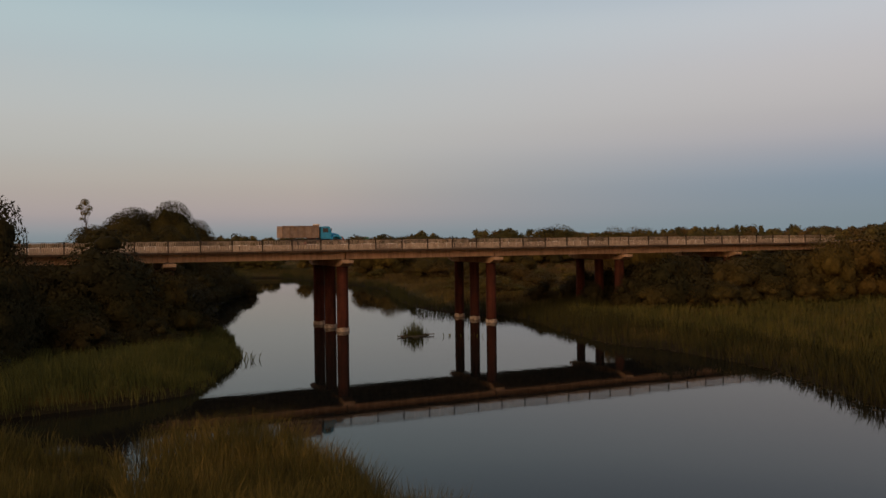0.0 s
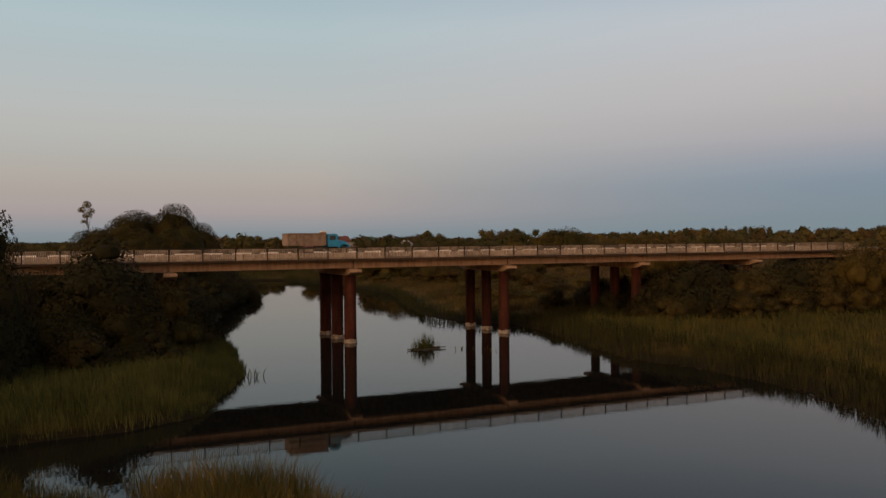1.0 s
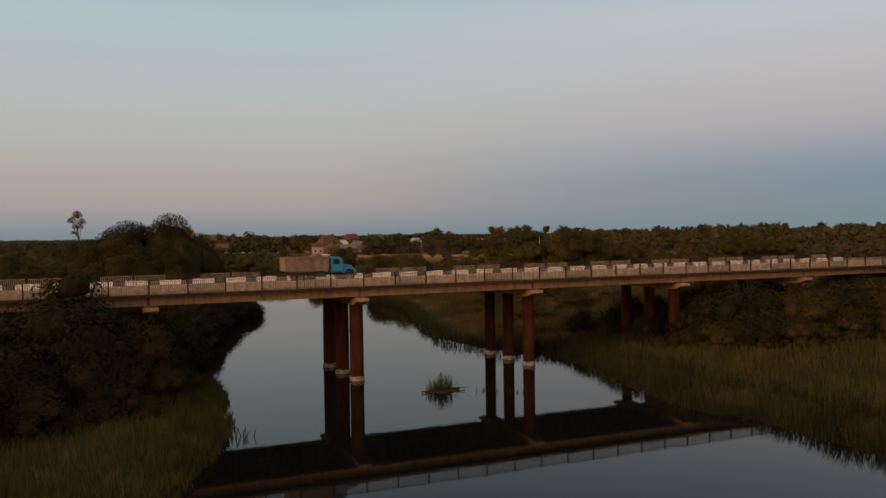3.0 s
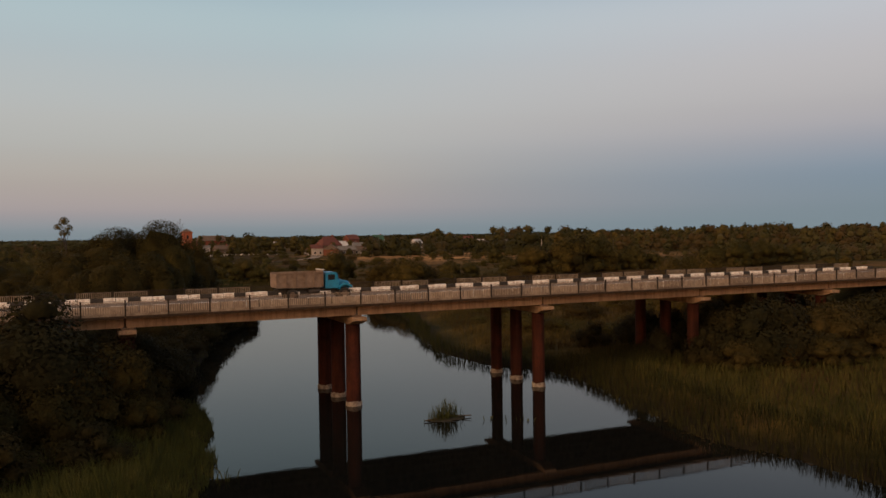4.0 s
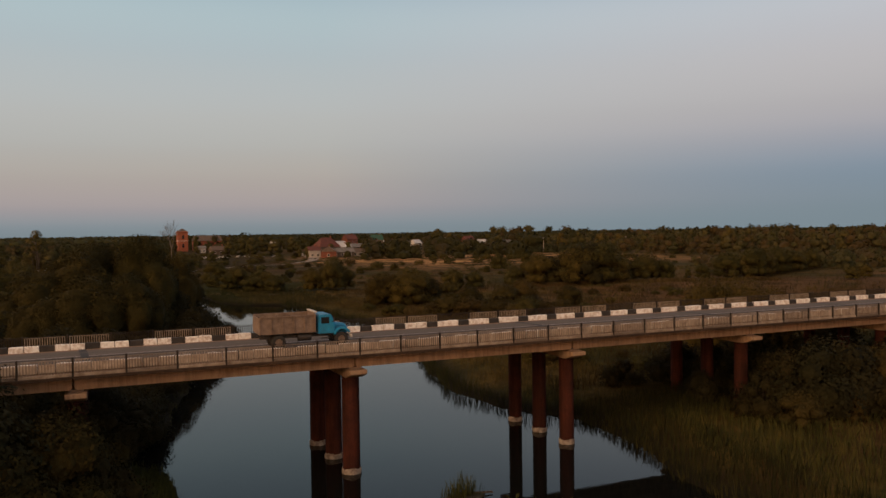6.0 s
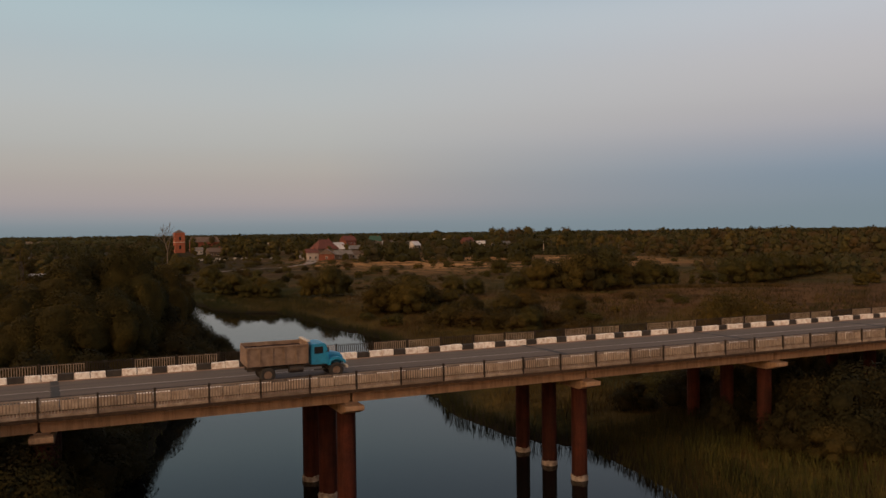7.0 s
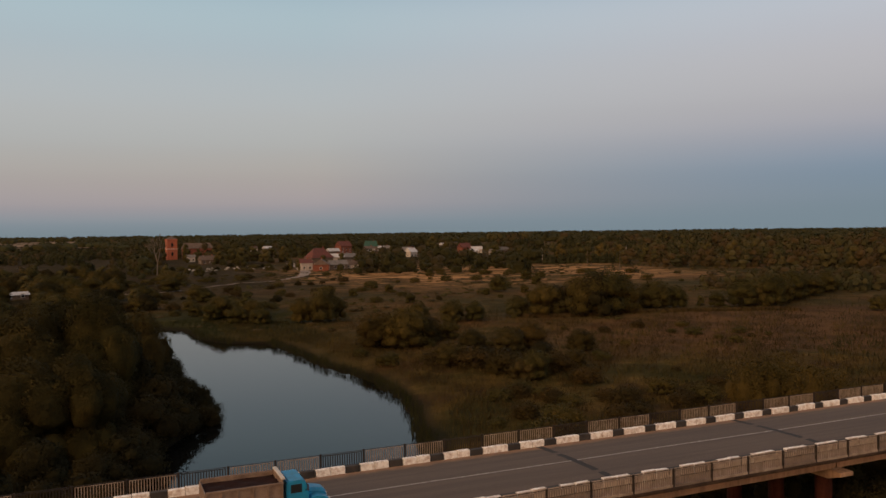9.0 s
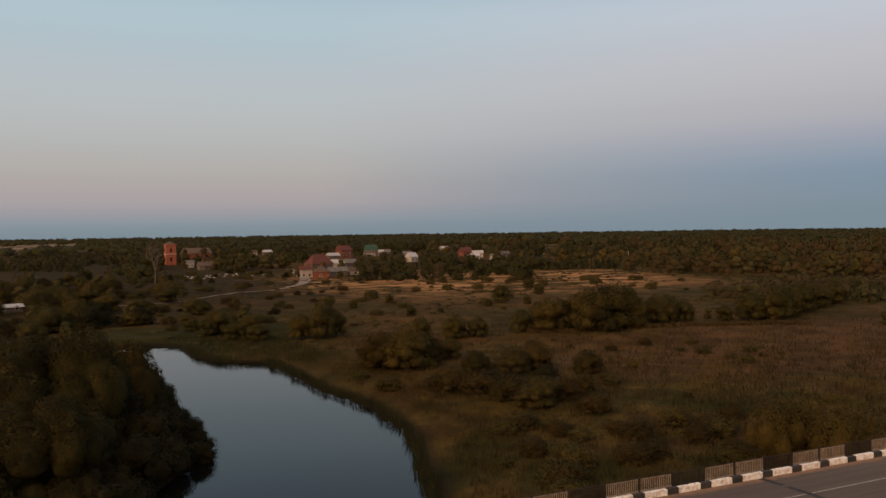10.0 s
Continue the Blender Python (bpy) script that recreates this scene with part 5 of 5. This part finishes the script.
build_house(60, 528, 12, 12, 7, 3.2, 3.0, TIMBER, ROOF_BROWN, "grey timber house below the church", 0, 1, 3)
build_house(-37, 268, 20, 8, 5, 1.9, 1.0, TIMBER, ROOF_WHITE, "low timber shed with a pale metal roof by the river", 0, 1, 2, False)

LOOKS = ((PLASTER, ROOF_WHITE, "small white cottage with a pale roof"), (TIMBER, ROOF_SLATE, "small grey cottage with a slate roof"), (PLASTER, ROOF_BROWN, "small white cottage with a brown roof"), (TIMBER, ROOF_WHITE, "small timber cottage with a pale roof"))
for k, (cx, cy) in enumerate(COTTAGES):
    wall, roof, label = LOOKS[k % 4]
    build_house(cx, cy, -20 + 13 * (k % 4), 8.5 + k % 3, 6.5, 3.6, 2.6, wall, roof, label, 0, 1, 2)

tz = float(height(np.array([44.0]), np.array([628.0]))[0])
tower = thing("church_tower", "square red brick church tower with arched openings", "tower", at=pose(44, 628, tz - 0.2, 0, 0, 6))
part("tower_wall", boxed(-3.9, 3.9, -3.9, 3.9, 0, 16.5, bevel=0.08), TOWER_BRICK, tower)
part("cornice", boxed(-4.3, 4.3, -4.3, 4.3, 15.6, 16.2, bevel=0.08), TOWER_BRICK, tower)
part("string_course", boxed(-4.15, 4.15, -4.15, 4.15, 8.6, 9.0, bevel=0.05), PLASTER, tower)
bm = bmesh.new()
bmesh.ops.create_cone(bm, cap_ends=True, segments=4, radius1=5.4, radius2=0.4, depth=2.4, matrix=pose(0, 0, 17.7, 0, 0, 45))
part("tower_roof", bm, ROOF_BROWN, tower)
for lv in (3.2, 10.4):
    for k in range(4):
        bm = bmesh.new()
        pts = [(-0.8, 0.0), (-0.8, 2.4), (-0.55, 2.95), (0.0, 3.2), (0.55, 2.95), (0.8, 2.4), (0.8, 0.0)]
        prism(bm, pts, -4.02, -3.85)
        bmesh.ops.transform(bm, matrix=pose(0, 0, lv, 0, 0, 90 * k), verts=bm.verts[:])
        part("opening", bm, GLASS, tower, "dark arched opening")

# grave fences and markers on the slope below the church
src = thing("grave_marker", "small pale grave marker in a low painted fence", "grave marker", "graves on the slope")
bm = bmesh.new()
for x0, x1, y0, y1 in ((-1.1, 1.1, -0.85, -0.8), (-1.1, 1.1, 0.8, 0.85), (-1.1, -1.05, -0.8, 0.8), (1.05, 1.1, -0.8, 0.8)):
    box(bm, x0, x1, y0, y1, 0.35, 0.45)
    box(bm, x0, x1, y0, y1, 0.85, 0.95)
for px in (-1.1, -0.37, 0.37, 1.1):
    for py in (-0.82, 0.82):
        box(bm, px - 0.05, px + 0.05, py - 0.05, py + 0.05, 0, 1.05)
part("fence", bm, TRIM_WHITE, src)
bm = boxed(-0.22, 0.22, 0.1, 0.22, 0, 1.3, bevel=0.04)
part("stone", bm, PLASTER, src)
for i in range(36):
    x = prand.uniform(34, 86)
    y = 402 + (x - 34) * 0.5 + prand.uniform(-4, 40)
    m = pose(x, y, float(height(np.array([x]), np.array([y]))[0]), 0, 0, prand.uniform(-25, 25)) @ Matrix.Scale(prand.uniform(0.4, 0.7), 4)
    if i:
        copy_thing(src, m @ Matrix.Diagonal([1 / v for v in src.scale] + [1]))
    else:
        src.matrix_basis = m

for row in ((73, 512, 11, 1.1), (80, 506, 12, 1.2), (88, 514, 12.5, 1.2), (95, 505, 11, 1.2), (102, 520, 11.5, 1.1), (110, 512, 10, 1.2), (84, 525, 12, 1.2), (66, 520, 9, 1.2), (62, 604, 9, 0.9), (74, 610, 8, 1.0), (66, 566, 7, 1.0), (48, 560, 6, 1.1), (110, 376, 4.2, 1.2), (88, 400, 7, 0.8), (128, 392, 6, 1.0), (138, 404, 7, 1.0), (148, 420, 8, 1.0), (112, 420, 8, 1.0), (126, 430, 9, 0.9), (53, 606, 13.5, 0.7), (36, 612, 10, 0.9), (58, 590, 7, 1.0), (84, 640, 11, 1.0), (90, 600, 9, 1.2), (72, 560, 8, 1.2), (108, 372, 3.6, 1.1), (92, 398, 6, 0.8), (126, 376, 4, 1.2), (140, 440, 8, 1.0), (160, 470, 9, 1.0), (255, 590, 17, 0.8), (249, 585, 15, 0.8), (262, 610, 16, 0.8), (180, 470, 8, 1.2), (170, 430, 5, 1.3)):
    plant("far", *row)

# sandy track to the village
TRACK_PTS = [(110, 500), (104, 458), (101, 435), (94, 392), (88.5, 366), (82, 345), (74, 331), (67, 321), (58, 313), (45, 307), (34, 297), (26, 285), (20, 279), (15, 277), (-10, 271)]
bm = bmesh.new()
prev = None
pts = [Vector((*p, 0)) for p in TRACK_PTS]
for k in range(len(pts) - 1):
    for t in range(8):
        p = pts[k].lerp(pts[k + 1], t / 8)
        dirn = (pts[min(k + 2, len(pts) - 1)] - pts[max(k - 1, 0)]).normalized()
        nrm = Vector((-dirn.y, dirn.x, 0)) * (2.6 + 0.3 * math.sin(k * 3 + t) if k < 5 else max(0.65, 2.2 - 0.5 * (k - 5 + t / 8)) + 0.2 * math.sin(k * 2 + t))
        row = []
        for q in (p - nrm, p + nrm):
            row.append(bm.verts.new((q.x, q.y, float(height(np.array([q.x]), np.array([q.y]))[0]) + 0.12)))
        if prev:
            bm.faces.new((prev[0], row[0], row[1], prev[1]))
        prev = row
tagged(part("track", bm, TRACK), "pale sandy track winding to the village", "track", kind="structure")

# bare tree by the church and poles in the woods
bm = bmesh.new()
br = random.Random(3)


def grow(bm, p, q, r, depth):
    tube(bm, p, q, r, r * 0.7, 6, caps=False)
    if depth:
        for i in range(3):
            d = (q - p) * br.uniform(0.6, 0.85)
            d.rotate(Euler((br.uniform(-0.7, 0.7), br.uniform(-0.7, 0.7), br.uniform(-1, 1))))
            grow(bm, q, q + d, r * 0.62, depth - 1)


grow(bm, Vector((0, 0, -0.3)), Vector((0.2, 0, 6.2)), 0.36, 4)
bare = thing("bare_tree", "tall leafless tree by the church", "tree", at=pose(17, 385, float(height(np.array([17.0]), np.array([385.0]))[0])))
part("limb", bm, BIRCH, bare, "pale bare trunk and limbs")
for k, (px, py, ph) in enumerate(((304, 333, 9.5), (330, 420, 10), (262, 420, 9.5))):
    pole = thing("utility_pole", "pale concrete utility pole at the edge of the woods", "pole", "poles by the woods", at=pose(px, py, float(height(np.array([float(px)]), np.array([float(py)]))[0]) - 0.2))
    bm = bmesh.new()
    tube(bm, (0, 0, 0), (0, 0, ph), 0.17, 0.11, 8)
    part("shaft", bm, PLASTER, pole)
    part("crossarm", boxed(-0.9, 0.9, -0.05, 0.05, ph - 0.6, ph - 0.48), TIMBER, pole)

# ---- the lorry on the bridge ----
truck = thing("tipper_truck", "old blue tipper lorry with a faded tan steel body", "truck", at=pose(-6.05, 3.65, 8.845, 0, 0, 0))
bm = bmesh.new()
for y in (-0.45, 0.45):
    box(bm, 0.1, 6.35, y - 0.06, y + 0.06, 0.72, 0.95)
for x in (0.5, 1.7, 3.0, 4.1, 5.4):
    box(bm, x - 0.05, x + 0.05, -0.4, 0.4, 0.76, 0.9)
part("chassis", bm, STEEL, truck)
bm = bmesh.new()
box(bm, 0.0, 4.0, -1.2, 1.2, 1.12, 1.2)
for y in (-1.2, 1.14):
    box(bm, 0.0, 4.0, y, y + 0.06, 1.2, 2.36)
box(bm, 3.94, 4.0, -1.14, 1.14, 1.2, 2.5)
for x in (0.03, 0.82, 1.62, 2.42, 3.2, 3.92):
    for y in (-1.27, 1.2):
        box(bm, x - 0.04, x + 0.04, y, y + 0.07, 1.15, 2.36)
for y in (-1.28, 1.2):
    box(bm, 0.0, 4.0, y, y + 0.08, 2.3, 2.4)
bed = part("tipper_body", bm, TRUCK_BED, truck, "faded tan steel tipper body")
part("tailgate", boxed(-0.06, 0.0, -1.2, 1.2, 1.2, 2.32, bevel=0.015), TRUCK_BED, bed)
bm = bmesh.new()
bmesh.ops.create_grid(bm, x_segments=14, y_segments=9, size=1.0)
for v in bm.verts:
    v.co = Vector((1.97 + v.co.x * 1.94, v.co.y * 1.12, 2.16 + 0.06 * math.sin(v.co.x * 7) * math.cos(v.co.y * 5)))
part("load", bm, TRUCK_LOAD, bed, "rust-brown load in the body")
part("headboard", boxed(3.9, 4.12, -1.15, 1.15, 2.5, 2.6, bevel=0.02), TRIM_WHITE, bed, "pale worn lip of the body")
bm = prism(bmesh.new(), [(4.18, 0.95), (4.18, 2.18), (4.3, 2.32), (5.1, 2.34), (5.22, 2.27), (5.42, 1.68), (5.42, 0.95)], -1.08, 1.08)
bmesh.ops.bevel(bm, geom=bm.edges[:], offset=0.05, segments=2, affect="EDGES")
cab = part("cab", bm, TRUCK_BLUE, truck, "blue painted cab")
for y in (-1.085, 1.085):
    part("side_window", boxed(4.42, 5.02, y - 0.012, y + 0.012, 1.68, 2.14, bevel=0.008), GLASS, cab)
    door = part("door", boxed(4.36, 5.28, y - 0.008, y + 0.008, 1.0, 1.62, bevel=0.006), TRUCK_BLUE, cab)
    part("step", boxed(4.4, 5.1, y - 0.1, y + 0.1, 0.62, 0.68), STEEL, truck)
    mirror = bmesh.new()
    tube(mirror, (5.2, y, 1.75), (5.3, y * 1.22, 1.95), 0.02, 0.02, 6)
    box(mirror, 5.27, 5.33, min(y * 1.17, y * 1.27), max(y * 1.17, y * 1.27), 1.8, 2.12)
    part("mirror", mirror, STEEL, cab)
bm = bmesh.new()
a = [bm.verts.new(p) for p in ((5.30, -0.92, 2.06), (5.30, 0.92, 2.06), (5.435, 0.92, 1.70), (5.435, -0.92, 1.70))]
bm.faces.new(a)
got = bmesh.ops.extrude_face_region(bm, geom=bm.faces[:])
bmesh.ops.translate(bm, verts=[v for v in got["geom"] if isinstance(v, bmesh.types.BMVert)], vec=(0.03, 0, 0.012))
bmesh.ops.recalc_face_normals(bm, faces=bm.faces[:])
part("windscreen", bm, GLASS, cab)
bm = bmesh.new()
rows = []
for x, w, z0, z1 in ((5.40, 0.62, 0.95, 1.66), (5.9, 0.58, 0.92, 1.62), (6.35, 0.52, 0.88, 1.52), (6.52, 0.46, 0.88, 1.36)):
    rows.append([bm.verts.new(p) for p in ((x, -w, z0), (x, -w, z1 - 0.14), (x, -w * 0.62, z1), (x, w * 0.62, z1), (x, w, z1 - 0.14), (x, w, z0))])
for p, q in zip(rows, rows[1:]):
    for i in range(6):
        j = (i + 1) % 6
        bm.faces.new((p[i], p[j], q[j], q[i]))
bm.faces.new(rows[-1])
bm.faces.new(rows[0][::-1])
bmesh.ops.recalc_face_normals(bm, faces=bm.faces[:])
part("bonnet", bm, TRUCK_BLUE, truck, "blue rounded bonnet", smooth=False)
part("grille", boxed(6.5, 6.56, -0.42, 0.42, 0.9, 1.3, bevel=0.02), TRIM_WHITE, truck, "pale pressed grille")
for y in (-1, 1):
    bm = bmesh.new()
    prof = [(5.36, 0.86), (5.40, 1.14), (5.58, 1.32), (5.88, 1.38), (6.2, 1.32), (6.48, 1.18), (6.56, 0.98), (6.46, 0.94), (6.36, 1.06), (6.12, 1.2), (5.88, 1.24), (5.66, 1.18), (5.52, 1.04), (5.48, 0.86)]
    prism(bm, prof, min(y * 0.52, y * 1.14), max(y * 0.52, y * 1.14))
    fender = part("fender", bm, TRUCK_BLUE, truck, "blue front wing")
    bm = bmesh.new()
    tube(bm, (6.52, y * 0.78, 1.02), (6.63, y * 0.78, 1.02), 0.13, 0.12, 14)
    part("headlight", bm, LAMP_GLASS, fender)
part("bumper", boxed(6.6, 6.72, -1.15, 1.15, 0.58, 0.78, bevel=0.03), TRIM_WHITE, truck, "pale front bumper")
bm = bmesh.new()
tube(bm, (2.75, -0.82, 0.78), (3.7, -0.82, 0.78), 0.27, 0.27, 16)
part("fuel_tank", bm, STEEL, truck)


def wheel_at(x, y, wide, out):
    bm = bmesh.new()
    n, prof = 24, [(0.27, -0.5), (0.42, -0.5), (0.49, -0.38), (0.5, 0.0), (0.49, 0.38), (0.42, 0.5), (0.27, 0.5)]
    rows = [[bm.verts.new((x + math.cos(6.28319 * i / n) * r, y + t * wide, 0.5 + math.sin(6.28319 * i / n) * r)) for i in range(n)] for r, t in prof]
    for p, q in zip(rows, rows[1:] + rows[:1]):
        for i in range(n):
            bm.faces.new((p[i], p[(i + 1) % n], q[(i + 1) % n], q[i]))
    bmesh.ops.recalc_face_normals(bm, faces=bm.faces[:])
    tyre = part("wheel", bm, RUBBER, truck, "black lorry tyre")
    bm = bmesh.new()
    tube(bm, (x, y + out * wide * 0.2, 0.5), (x, y + out * wide * 0.36, 0.5), 0.268, 0.25, 18)
    tube(bm, (x, y + out * wide * 0.36, 0.5), (x, y + out * wide * 0.62, 0.5), 0.1, 0.08, 12)
    part("rim", bm, TRUCK_BED if out else STEEL, tyre, "dusty steel rim")


for y in (-1, 1):
    wheel_at(5.92, y * 0.94, 0.26, y)
    wheel_at(1.35, y * 1.0, 0.26, y)
    wheel_at(1.35, y * 0.68, 0.26, y)
for nm, x, w in (("rear_axle", 1.35, 0.9), ("front_axle", 5.92, 0.85)):
    bm = bmesh.new()
    tube(bm, (x, -w, 0.5), (x, w, 0.5), 0.09, 0.09, 10)
    part(nm, bm, STEEL, truck)
    for y in (-0.5, 0.5):
        part("leaf_spring", boxed(x - 0.55, x + 0.55, y - 0.05, y + 0.05, 0.57, 0.73, bevel=0.02), STEEL, truck)
